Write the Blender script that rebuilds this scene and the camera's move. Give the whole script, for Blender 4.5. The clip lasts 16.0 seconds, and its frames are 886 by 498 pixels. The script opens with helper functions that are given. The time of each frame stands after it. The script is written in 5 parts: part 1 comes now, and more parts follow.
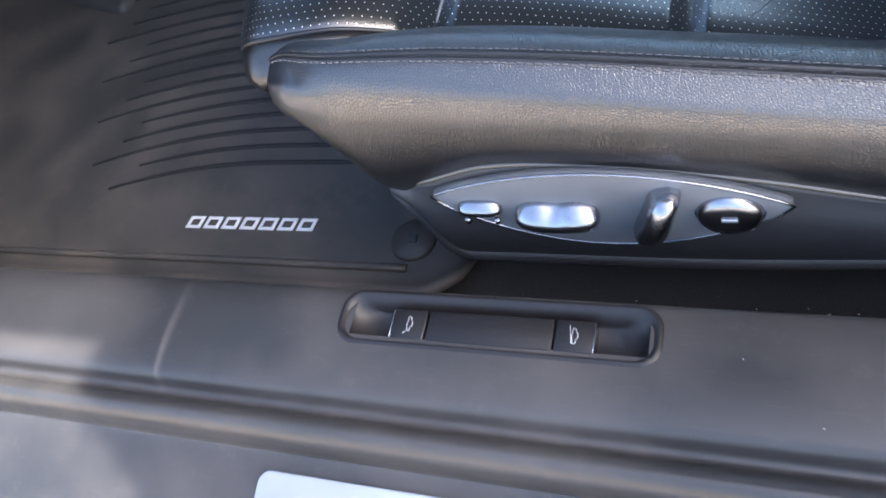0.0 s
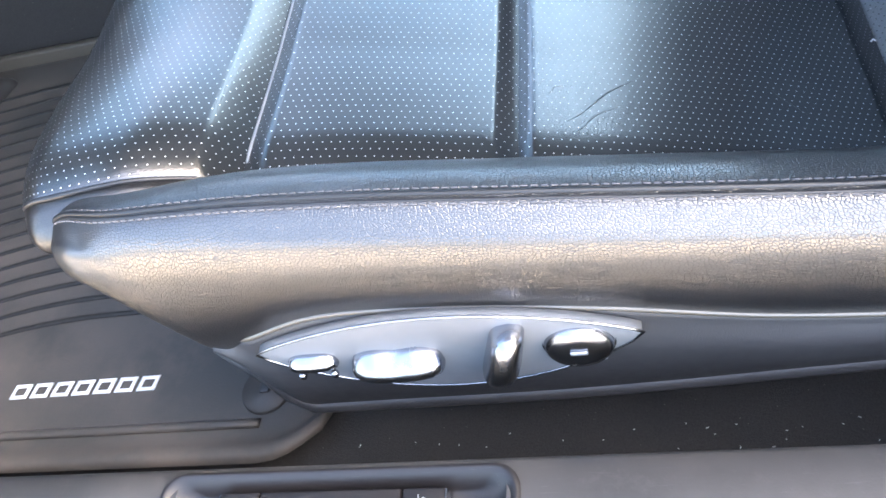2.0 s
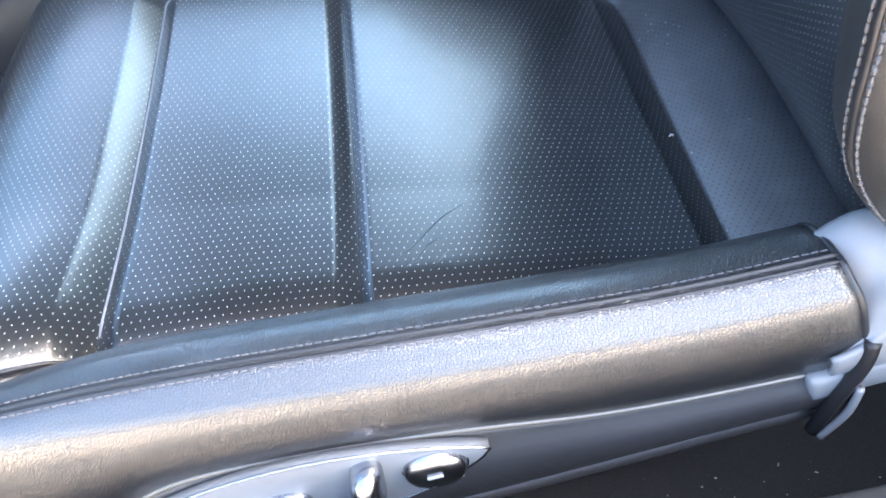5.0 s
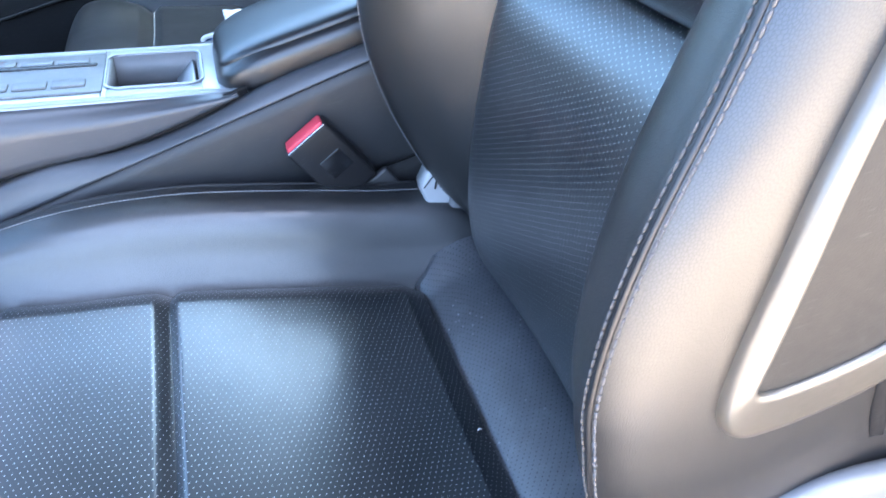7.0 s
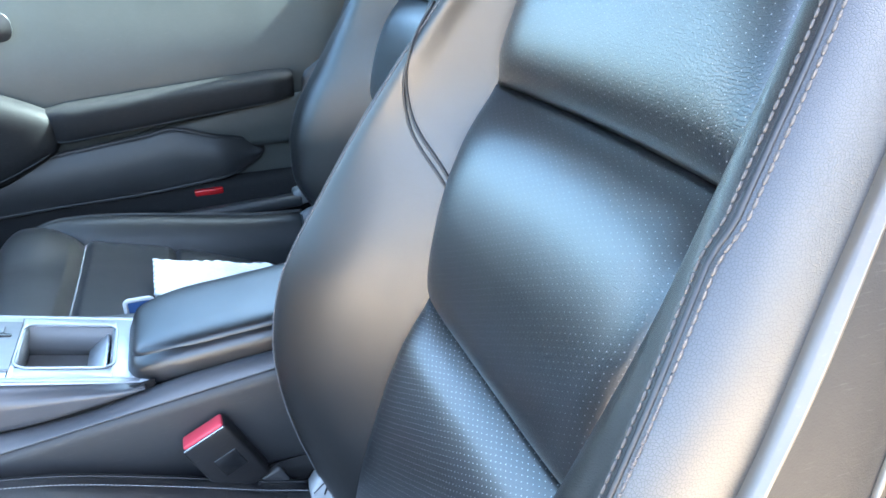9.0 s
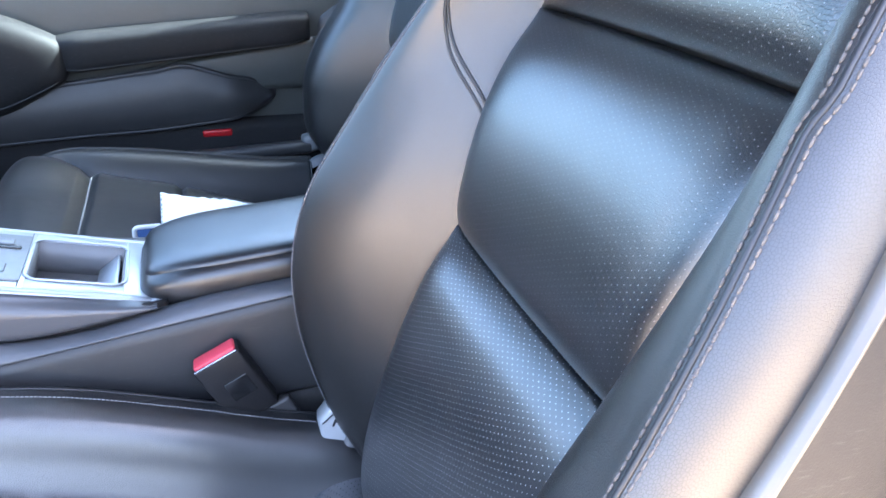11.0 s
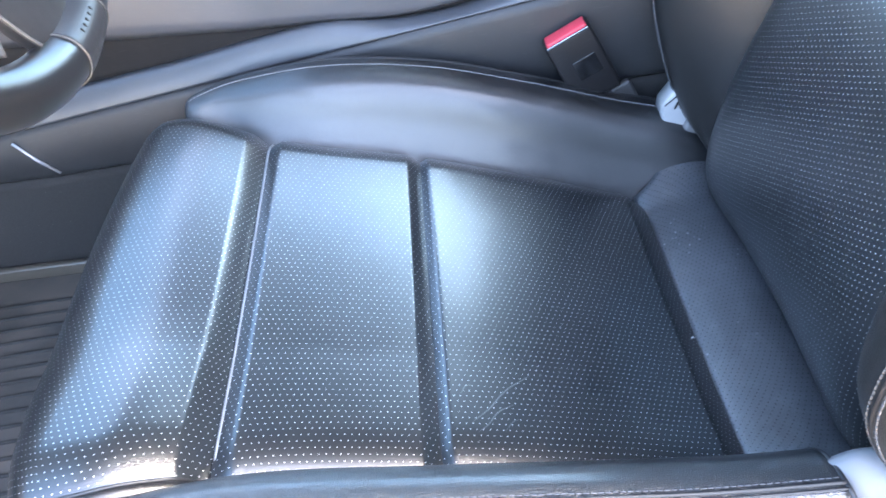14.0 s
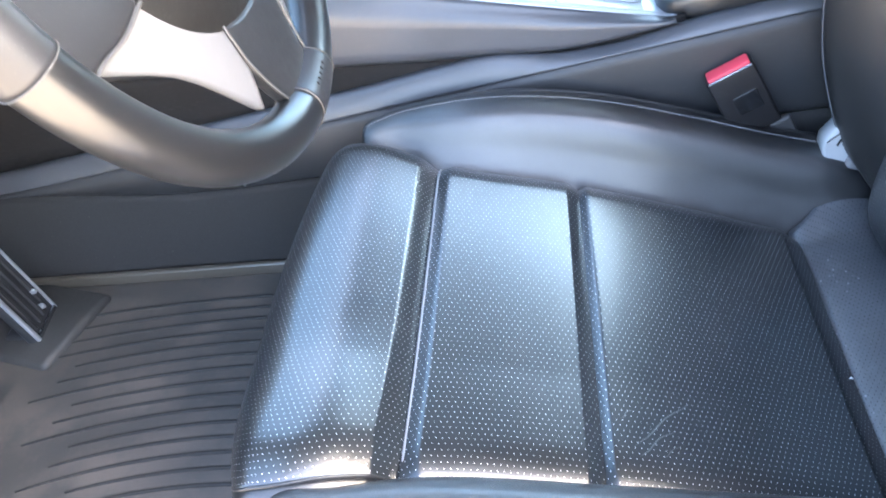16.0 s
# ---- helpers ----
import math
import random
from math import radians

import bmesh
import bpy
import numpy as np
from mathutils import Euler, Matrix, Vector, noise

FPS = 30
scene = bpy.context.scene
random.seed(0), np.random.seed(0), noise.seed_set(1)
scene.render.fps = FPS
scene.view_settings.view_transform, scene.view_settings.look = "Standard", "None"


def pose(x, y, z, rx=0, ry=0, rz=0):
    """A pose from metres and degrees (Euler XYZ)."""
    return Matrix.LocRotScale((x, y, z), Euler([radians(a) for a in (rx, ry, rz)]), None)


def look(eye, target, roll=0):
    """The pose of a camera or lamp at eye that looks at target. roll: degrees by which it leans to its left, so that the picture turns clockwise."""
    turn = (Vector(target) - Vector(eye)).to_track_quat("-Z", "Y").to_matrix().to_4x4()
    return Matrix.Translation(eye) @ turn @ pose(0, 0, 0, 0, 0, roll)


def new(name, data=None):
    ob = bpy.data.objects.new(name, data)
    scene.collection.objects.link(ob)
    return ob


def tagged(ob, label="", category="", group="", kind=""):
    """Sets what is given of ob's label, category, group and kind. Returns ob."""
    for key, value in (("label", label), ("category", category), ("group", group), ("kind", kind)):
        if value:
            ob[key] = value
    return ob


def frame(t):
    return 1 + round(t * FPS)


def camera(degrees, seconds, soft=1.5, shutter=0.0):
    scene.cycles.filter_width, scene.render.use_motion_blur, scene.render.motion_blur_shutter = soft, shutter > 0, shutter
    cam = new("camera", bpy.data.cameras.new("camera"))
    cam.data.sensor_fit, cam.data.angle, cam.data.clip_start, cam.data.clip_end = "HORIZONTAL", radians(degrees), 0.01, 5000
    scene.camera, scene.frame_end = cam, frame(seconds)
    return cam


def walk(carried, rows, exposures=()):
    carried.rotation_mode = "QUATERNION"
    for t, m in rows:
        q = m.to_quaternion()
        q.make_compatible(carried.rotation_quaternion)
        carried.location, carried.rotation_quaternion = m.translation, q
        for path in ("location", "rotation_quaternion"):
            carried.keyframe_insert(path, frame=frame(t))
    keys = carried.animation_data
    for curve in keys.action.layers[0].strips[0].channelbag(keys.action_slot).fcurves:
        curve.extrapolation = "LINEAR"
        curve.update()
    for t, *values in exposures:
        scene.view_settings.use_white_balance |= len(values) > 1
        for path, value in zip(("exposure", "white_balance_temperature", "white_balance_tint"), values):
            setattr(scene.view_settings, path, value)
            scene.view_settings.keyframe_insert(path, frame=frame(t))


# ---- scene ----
cam = camera(60.8, 16.0, soft=1.6, shutter=0.25)
METRES, EYE, TILT, LEAN, TURN = 0.85, 0.76, -58.22, 16.97, 12.45
ROWS = [
    (0.0, 0.0, 0.0, 0.0, -0.0, -0.0, 0.0),
    (0.5, -0.0162, 0.0578, 0.0246, -1.76, 2.24, 2.01),
    (1.0, 0.0114, 0.0693, 0.0367, -3.5, 4.58, 3.69),
    (1.5, 0.0339, 0.0577, 0.0337, -5.09, 6.36, 5.05),
    (2.0, 0.0546, 0.0482, 0.0309, -6.41, 7.25, 6.24),
    (2.5, 0.0534, 0.0408, 0.0226, -7.44, 7.53, 7.17),
    (3.0, 0.0541, 0.0373, 0.0199, -8.14, 7.28, 7.82),
    (5.5, 0.1122, -0.0215, 0.0831, -12.71, 13.97, 17.79),
    (6.0, 0.1142, -0.0487, 0.1062, -15.08, 16.97, 20.04),
    (6.5, 0.1221, -0.0751, 0.1172, -17.83, 19.86, 21.37),
    (7.0, 0.1357, -0.0972, 0.1254, -20.72, 22.89, 21.98),
    (7.5, 0.1478, -0.1216, 0.1334, -22.95, 25.53, 21.77),
    (8.0, 0.1458, -0.1605, 0.1558, -25.45, 29.6, 21.08),
    (8.5, 0.1385, -0.2384, 0.2128, -27.53, 34.52, 20.09),
    (11.0, 0.1174, -0.1749, 0.1921, -32.21, 31.76, 16.77),
    (11.5, 0.1087, -0.1538, 0.1742, -30.99, 28.51, 15.62),
    (12.0, 0.1068, -0.1373, 0.1484, -29.45, 25.84, 14.41),
    (12.5, 0.0868, -0.1152, 0.1246, -27.3, 23.42, 13.05),
    (13.0, 0.0576, -0.105, 0.1153, -24.52, 21.39, 11.48),
    (13.5, 0.0043, -0.0926, 0.1152, -20.88, 19.41, 9.68),
    (14.0, -0.0227, -0.085, 0.1123, -17.47, 17.89, 8.14),
    (14.5, -0.0405, -0.0813, 0.1136, -14.47, 16.65, 6.83),
    (15.0, -0.0654, -0.082, 0.1116, -12.43, 15.84, 5.63),
    (15.5, -0.0717, -0.0913, 0.1116, -11.21, 16.01, 4.63),
    (16.0, -0.0937, -0.1306, 0.1242, -10.46, 18.66, 2.89),
]
EXPOSURES = [(0.0, 2.9, 6150, 12), (1.0, 3.7, 6550, 10), (2.0, 4.15, 6650, 10), (3.2, 4.2, 6500, 10), (5.5, 4.2, 6200, 10), (6.0, 4.28, 5830, 10), (7.5, 4.48, 5950, 10), (8.5, 4.58, 6200, 5), (11.0, 4.52, 6300, 16), (11.5, 4.55, 6320, 14), (12.0, 4.48, 6080, 11), (13.5, 4.5, 6020, 11), (14.5, 4.65, 6300, 11), (16.0, 4.53, 6350, 10)]
walk(cam, [(t, pose(0, 0, EYE, TILT, LEAN, TURN) @ pose(METRES * x, METRES * y, METRES * z, 90 + pitch, roll, yaw)) for t, x, y, z, yaw, pitch, roll in ROWS], EXPOSURES)

# ---- light ----
world = bpy.data.worlds.new("daylight")
scene.world = world
world.use_nodes = True
wn = world.node_tree.nodes
sky = wn.new("ShaderNodeTexSky")
sky.sky_type = "NISHITA"
sky.sun_disc = False
SUN_EL, SUN_AZ = radians(40), radians(79)
sky.sun_elevation, sky.sun_rotation = SUN_EL, SUN_AZ
sky.dust_density, sky.air_density = 6.0, 1.0
wn["Background"].inputs[1].default_value = 0.15
world.node_tree.links.new(sky.outputs[0], wn["Background"].inputs[0])
sun_data = bpy.data.lights.new("sun", "SUN")
sun_data.energy, sun_data.angle, sun_data.color = 3.2, radians(0.5), (1.0, 0.94, 0.85)
sun = new("sun", sun_data)
sun_way = Vector((math.sin(SUN_AZ) * math.cos(SUN_EL), math.cos(SUN_AZ) * math.cos(SUN_EL), math.sin(SUN_EL)))
sun.matrix_world = look(sun_way * 20, (0, 0, 0))


# ---- materials ----
class Net:
    """Short forms for building a node material."""

    def __init__(self, name):
        self.mat = bpy.data.materials.new(name)
        self.mat.use_nodes = True
        self.n, self.l = self.mat.node_tree.nodes, self.mat.node_tree.links
        self.b = self.n["Principled BSDF"]

    def put(self, socket, value):
        if hasattr(value, "is_linked"):
            self.l.new(value, socket)
        elif value is not None:
            socket.default_value = value

    def coord(self, kind="Object"):
        return self.n.new("ShaderNodeTexCoord").outputs[kind]

    def noise(self, vec, scale, detail=4.0, rough=0.55):
        t = self.n.new("ShaderNodeTexNoise")
        self.put(t.inputs["Vector"], vec)
        t.inputs["Scale"].default_value, t.inputs["Detail"].default_value, t.inputs["Roughness"].default_value = scale, detail, rough
        return t.outputs["Fac"]

    def voronoi(self, vec, scale, feature="DISTANCE_TO_EDGE", out="Distance", flat=False):
        t = self.n.new("ShaderNodeTexVoronoi")
        t.voronoi_dimensions = "2D" if flat else "3D"
        t.feature = feature
        self.put(t.inputs["Vector"], vec)
        t.inputs["Scale"].default_value = scale
        return t.outputs[out]

    def math(self, op, a, b=0.0, c=0.0):
        t = self.n.new("ShaderNodeMath")
        t.operation = op
        for s, v in zip(t.inputs, (a, b, c)):
            self.put(s, v)
        return t.outputs[0]

    def ramp(self, fac, lo, hi, a=0.0, b=1.0):
        t = self.n.new("ShaderNodeMapRange")
        for s, v in zip(t.inputs, (fac, lo, hi, a, b)):
            self.put(s, v)
        return t.outputs[0]

    def mix(self, fac, a, b):
        t = self.n.new("ShaderNodeMix")
        t.data_type = "RGBA"
        self.put(t.inputs[0], fac)
        self.put(t.inputs[6], a)
        self.put(t.inputs[7], b)
        return t.outputs[2]

    def scaled(self, vec, xyz):
        t = self.n.new("ShaderNodeMapping")
        self.put(t.inputs[0], vec)
        t.inputs["Scale"].default_value = xyz
        return t.outputs[0]

    def bump(self, height, strength, distance, normal=None):
        t = self.n.new("ShaderNodeBump")
        self.put(t.inputs["Height"], height)
        t.inputs["Strength"].default_value, t.inputs["Distance"].default_value = strength, distance
        if normal is not None:
            self.put(t.inputs["Normal"], normal)
        return t.outputs[0]

    def done(self, colour=None, rough=None, metal=None, normal=None, spec=None, coat=None):
        for key, v in (("Base Color", colour), ("Roughness", rough), ("Metallic", metal), ("Normal", normal),
                       ("Specular IOR Level", spec), ("Coat Weight", coat)):
            if v is not None:
                self.put(self.b.inputs[key], v)
        return self.mat


def rgb(r, g=None, b=None):
    return (r, r if g is None else g, r if b is None else b, 1)


def leather(name, base, rough, perforated=False, grain=1.0, thread=0.5, size=0.10, shine=1.4, finish=0.0, lint=0.0, cells=640):
    """Embossed hide; perforated: rows of fine punched holes, staggered, laid by the surface's own metres;
    finish: weight of the sharper clear lacquer over the dye."""
    m = Net(name)
    c = m.coord()
    pebble = m.voronoi(m.scaled(m.coord("UV"), (0.75, 1, 1)), cells, flat=True)
    crease = m.ramp(pebble, 0.01, 0.12, 1.0, 0.0)
    fine = m.noise(c, 500, 2)
    wear = m.noise(c, 9, 5)
    blot = m.noise(c, 45, 4)
    h = m.math("ADD", m.ramp(pebble, 0.0, 0.17, 0.0, 1.0), m.math("MULTIPLY", fine, 0.10))
    nrm = m.bump(h, 0.20 * grain, 0.0005)
    col = m.mix(m.ramp(wear, 0.35, 0.7), rgb(*[v * 0.8 for v in base]), rgb(*[v * 1.25 for v in base]))
    smudge = m.ramp(m.noise(m.scaled(c, (1, 1, 0.6)), 16, 5, 0.6), 0.52, 0.70)
    r = m.math("ADD", m.ramp(blot, 0.3, 0.7, rough - 0.01, rough + 0.02), m.math("MULTIPLY", crease, 0.06))
    r = m.math("ADD", r, m.math("MULTIPLY", smudge, 0.02 if perforated else 0.05))
    if perforated:
        uv = m.n.new("ShaderNodeSeparateXYZ")
        m.put(uv.inputs[0], m.coord("UV"))
        pu, pv = 0.0048, 0.0047
        a, b = m.math("DIVIDE", uv.outputs[0], pu), m.math("DIVIDE", uv.outputs[1], pv)
        row = m.math("MODULO", m.math("FLOOR", b), 2.0)
        a = m.math("ADD", a, m.math("MULTIPLY", m.math("ABSOLUTE", row), 0.5))
        du = m.math("SUBTRACT", m.math("FRACT", a), 0.5)
        dv = m.math("SUBTRACT", m.math("FRACT", b), 0.5)
        d = m.math("SQRT", m.math("ADD", m.math("MULTIPLY", du, du), m.math("MULTIPLY", dv, dv)))
        hole = m.ramp(d, size * 0.6, size, 1.0, 0.0)
        nrm = m.bump(hole, 0.25, -0.0006, nrm)
        col = m.mix(hole, col, rgb(thread, thread * 1.02, thread * 1.05))
        r = m.math("MAXIMUM", r, m.math("MULTIPLY", hole, 0.6))
    if lint:
        speck = m.ramp(m.voronoi(c, 130, "F1"), 0.09, 0.14, 1.0, 0.0)
        speck = m.math("MULTIPLY", speck, m.ramp(m.noise(c, 24, 3), 0.50, 0.62, 0.0, lint))
        film = m.math("MULTIPLY", m.ramp(m.noise(c, 60, 5, 0.7), 0.5, 0.75), 0.10 * lint)
        col = m.mix(m.math("MAXIMUM", speck, film), col, rgb(0.42, 0.43, 0.45))
    gloss = m.ramp(crease, 0.0, 1.0, shine, shine * (1 - 0.30 * grain))
    if perforated:
        gloss = m.math("MULTIPLY", gloss, m.math("SUBTRACT", 1.0, m.math("MULTIPLY", hole, 0.85)))
    if finish:
        m.b.inputs["Coat Roughness"].default_value = 0.19
        m.b.inputs["Coat IOR"].default_value = 1.75
        m.put(m.b.inputs["Coat Normal"], nrm)
        lacquer = m.ramp(crease, 0.0, 1.0, finish, finish * 0.5)
        if perforated:
            lacquer = m.math("MULTIPLY", lacquer, m.math("SUBTRACT", 1.0, hole))
        return m.done(col, r, 0.0, nrm, spec=gloss, coat=lacquer)
    return m.done(col, r, 0.0, nrm, spec=gloss)


def plastic(name, base, rough, grain=0.0, metal=0.0, scratch=0.3, spec=0.5):
    """Moulded plastic or metal with dust, fine scuffs and an optional grain."""
    m = Net(name)
    c = m.coord()
    big, small = m.noise(c, 7, 5), m.noise(c, 160, 3)
    scuff = m.ramp(m.noise(m.scaled(c, (40, 400, 400)), 2.0, 3), 0.62, 0.72)
    col = m.mix(m.ramp(big, 0.35, 0.7), rgb(*[v * 0.85 for v in base]), rgb(*[min(1, v * 1.15) for v in base]))
    col = m.mix(m.math("MULTIPLY", scuff, scratch * 0.12), col, rgb(0.35, 0.34, 0.32))
    r = m.math("ADD", m.ramp(small, 0.3, 0.7, rough - 0.04, rough + 0.04), m.math("MULTIPLY", big, 0.08))
    nrm = m.bump(m.noise(c, 1100, 2), 0.05 + 0.35 * grain, 0.0004)
    return m.done(col, r, metal, nrm, spec=spec)


def metal(name, base, rough):
    """Bright plating with a breath of smear."""
    m = Net(name)
    c = m.coord()
    r = m.ramp(m.noise(c, 60, 3), 0.3, 0.7, rough - 0.03, rough + 0.03)
    col = m.mix(m.noise(c, 25, 3), rgb(*[v * 0.94 for v in base]), rgb(*base))
    return m.done(col, r, 1.0)


def carpet(name, base):
    m = Net(name)
    c = m.coord()
    f = m.noise(c, 900, 3, 0.7)
    lint = m.ramp(m.voronoi(m.scaled(c, (1, 1.7, 1)), 105, "F1"), 0.025, 0.06, 1.0, 0.0)
    col = m.mix(f, rgb(*[v * 0.5 for v in base]), rgb(*[v * 1.6 for v in base]))
    col = m.mix(m.math("MULTIPLY", lint, 0.5), col, rgb(0.3, 0.28, 0.25))
    return m.done(col, 0.95, 0.0, m.bump(f, 0.6, 0.002), spec=0.15)


def dusty_rubber():
    m = Net("dusty_rubber")
    c = m.coord()
    d = m.ramp(m.noise(c, 14, 6, 0.65), 0.42, 0.58)
    s = m.ramp(m.voronoi(m.scaled(c, (1, 2.5, 1)), 11, "SMOOTH_F1"), 0.25, 0.8, 1.0, 0.15)
    dust = m.math("MULTIPLY", m.math("MULTIPLY", d, s), 0.6)
    col = m.mix(dust, rgb(0.043, 0.041, 0.039), rgb(0.105, 0.087, 0.074))
    return m.done(col, m.ramp(dust, 0, 1, 0.5, 0.85), 0.0, m.bump(m.noise(c, 500, 3), 0.25, 0.0006), spec=0.4)


def dusty_sill():
    """Satin black moulding under road dust, with a dried drip mark across its top."""
    m = Net("dusty_sill_plastic")
    c = m.coord()
    at = m.n.new("ShaderNodeSeparateXYZ")
    m.put(at.inputs[0], c)
    film = m.ramp(m.noise(c, 5, 6, 0.62), 0.40, 0.68)
    spots = m.ramp(m.noise(c, 70, 4, 0.7), 0.60, 0.75)
    wob = m.math("MULTIPLY", m.math("SUBTRACT", m.noise(c, 30, 3), 0.5), 0.005)
    across = m.math("ABSOLUTE", m.math("SUBTRACT", m.math("ADD", at.outputs[0], wob), -0.334))
    drip = m.math("MULTIPLY", m.ramp(across, 0.0015, 0.0045, 1.0, 0.0), m.ramp(at.outputs[1], 0.098, 0.118))
    drip = m.math("MULTIPLY", drip, m.ramp(m.noise(m.scaled(c, (160, 14, 14)), 1.0, 3), 0.35, 0.65, 0.04, 0.32))
    dust = m.math("MINIMUM", m.math("ADD", m.math("MULTIPLY", film, 0.30), m.math("ADD", m.math("MULTIPLY", spots, 0.10), drip)), 1.0)
    col = m.mix(dust, rgb(0.026, 0.026, 0.027), rgb(0.17, 0.15, 0.135))
    scuff = m.ramp(m.noise(m.scaled(c, (30, 400, 400)), 2.0, 3), 0.64, 0.72)
    col = m.mix(m.math("MULTIPLY", scuff, 0.05), col, rgb(0.3, 0.29, 0.28))
    r = m.math("ADD", m.ramp(m.noise(c, 160, 3), 0.3, 0.7, 0.31, 0.39), m.math("MULTIPLY", dust, 0.35))
    return m.done(col, r, 0.0, m.bump(m.noise(c, 1100, 2), 0.14, 0.0004), spec=0.5)


HIDE = (0.010, 0.0105, 0.012)
LEATHER = leather("black_leather", HIDE, 0.30, grain=1.6, shine=1.05, finish=0.6, cells=700)
PERFORATED = leather("perforated_black_leather", (0.010, 0.0122, 0.0145), 0.288, True, 0.52, 0.58, 0.090, 0.36, finish=1.0, cells=560)
PLAIN_PERFORATED = leather("dark_smooth_leather", (0.011, 0.012, 0.015), 0.30, False, 0.5, shine=1.1)
BACK_HIDE = leather("perforated_back_leather", (0.011, 0.0125, 0.0145), 0.292, True, 0.75, 0.70, 0.092, 0.95, finish=0.40)
# Same back hide; hole colour is cut where sheen would wash out the dots.
UPPER_HIDE = leather("sheen_muted_back_leather", (0.011, 0.0125, 0.0145), 0.292, True, 0.75, 0.24, 0.088, 0.95, finish=0.35)
SMOOTH_HIDE = leather("smooth_black_leather", HIDE, 0.30, False, 0.5, shine=0.9)
# Same hide with its gloss cut, dimming the far seat's bolsters as shade would.
DULL_HIDE = leather("dimmed_black_leather", HIDE, 0.42, False, 0.6, shine=0.55)
WING_HIDE = leather("wing_black_leather", (0.0125, 0.012, 0.012), 0.32, False, 1.1, shine=1.0, cells=800)
NAPPED = leather("matt_black_leather", (0.057, 0.060, 0.066), 0.38, True, 1.0, 0.010, 0.13, 1.2, lint=0.7)
BLACK = plastic("black_moulded_plastic", (0.012, 0.011, 0.012), 0.40, 0.2, spec=0.4)
WORN_THREAD = plastic("worn_grey_thread", (0.10, 0.10, 0.108), 0.7)
FRAYED_THREAD = plastic("frayed_grey_thread", (0.075, 0.072, 0.072), 0.75)
SEAM_THREAD = plastic("dull_grey_thread", (0.20, 0.205, 0.215), 0.7)
PALE_THREAD = plastic("pale_thread", (0.40, 0.40, 0.41), 0.7)
THREAD = plastic("grey_thread", (0.13, 0.13, 0.14), 0.7)
PIPING = leather("piping_leather", HIDE, 0.42, False, 0.3, shine=0.6)
TRIM = plastic("black_grained_plastic", (0.030, 0.030, 0.032), 0.42, 0.6)
SATIN = plastic("satin_black_plastic", (0.024, 0.025, 0.028), 0.33, 0.2)
GLOSS = plastic("gloss_black_plastic", (0.010, 0.010, 0.011), 0.14)
# Tan in the base colour carries the warm ground's reflection on the rim.
SHELL = plastic("warm_tinted_shell_plastic", (0.070, 0.061, 0.048), 0.28, 0.0, 0.0, 0.6, 1.0)
SHELL_FACE = plastic("grained_grey_shell_plastic", (0.015, 0.0147, 0.0145), 0.48, 0.8, 0.0, 0.4, 0.3)
SILVER = plastic("silver_paint", (0.44, 0.46, 0.49), 0.36, 0.0, 0.6)
PLATE = plastic("grey_satin_plate", (0.19, 0.20, 0.215), 0.42, 0.1, 0.3)
CHROME = metal("satin_chrome", (0.36, 0.37, 0.40), 0.24)
DARK_CHROME = metal("dark_chrome", (0.36, 0.37, 0.40), 0.25)
BRIGHT = metal("bright_chrome", (0.36, 0.37, 0.40), 0.26)
HINGE = plastic("pale_grey_plastic", (0.17, 0.17, 0.175), 0.40, 0.2)
HINGE_BASE = plastic("dusty_grey_plastic", (0.032, 0.031, 0.030), 0.5, 0.3)
# One plastic, toned twice: darkened for its bright side, lightened where it faces away.
COVER = plastic("darkened_cover_plastic", (0.15, 0.153, 0.16), 0.36, 0.1)
BRACKET = plastic("lightened_bracket_plastic", (0.42, 0.43, 0.44), 0.36, 0.1)
CAP = plastic("grey_cap_plastic", (0.085, 0.083, 0.080), 0.42, 0.2)
RED = plastic("red_plastic", (0.72, 0.06, 0.09), 0.4)
RED_LENS = plastic("red_lens", (0.45, 0.01, 0.015), 0.15)
WHITE = plastic("white_print", (0.75, 0.75, 0.75), 0.6)
PAPER = plastic("white_paper", (0.72, 0.73, 0.74), 0.85)
BLUE = plastic("blue_plastic", (0.05, 0.12, 0.30), 0.4)
# Blue-grey, lighter than the lower panel: the sky's sheen put into the colour.
SIDE_TRIM = plastic("sky_tinted_soft_trim", (0.055, 0.058, 0.067), 0.36, 0.2, spec=0.75)
RUBBER = dusty_rubber()
# Rib rubber is darkened to draw the shadow lines along the ribs.
RIB = plastic("shadow_dark_rubber", (0.017, 0.016, 0.015), 0.55, 0.3, spec=0.35)
CARPET = carpet("black_carpet", (0.036, 0.035, 0.035))
SILL = dusty_sill()
HEADLINE = carpet("grey_headlining", (0.06, 0.06, 0.064))
DOOR_SKIN = plastic("dark_soft_door_skin", (0.046, 0.049, 0.047), 0.45, 0.5)
MATT = plastic("matt_black_plastic", (0.010, 0.010, 0.011), 0.62, 0.5, spec=0.22)
CONCRETE = plastic("pale_concrete", (0.48, 0.40, 0.31), 0.9, 1.0)


# ---- building ----
def mesh_of(name, bm, material, smooth=True):
    bmesh.ops.recalc_face_normals(bm, faces=bm.faces)
    me = bpy.data.meshes.new(name)
    bm.to_mesh(me)
    bm.free()
    me.materials.append(material)
    if smooth:
        me.polygons.foreach_set("use_smooth", [True] * len(me.polygons))
    return me


def part(name, bm, material, parent, label="", smooth=True, kind="", thick=0.0):
    """Links a bmesh as one mesh under a thing or a part; its places are those of the parent's own frame."""
    ob = new(name, mesh_of(name, bm, material, smooth))
    ob.parent = parent
    if thick:
        s = ob.modifiers.new("thickness", "SOLIDIFY")
        s.thickness, s.offset = thick, 0
    return tagged(ob, label, kind=kind)


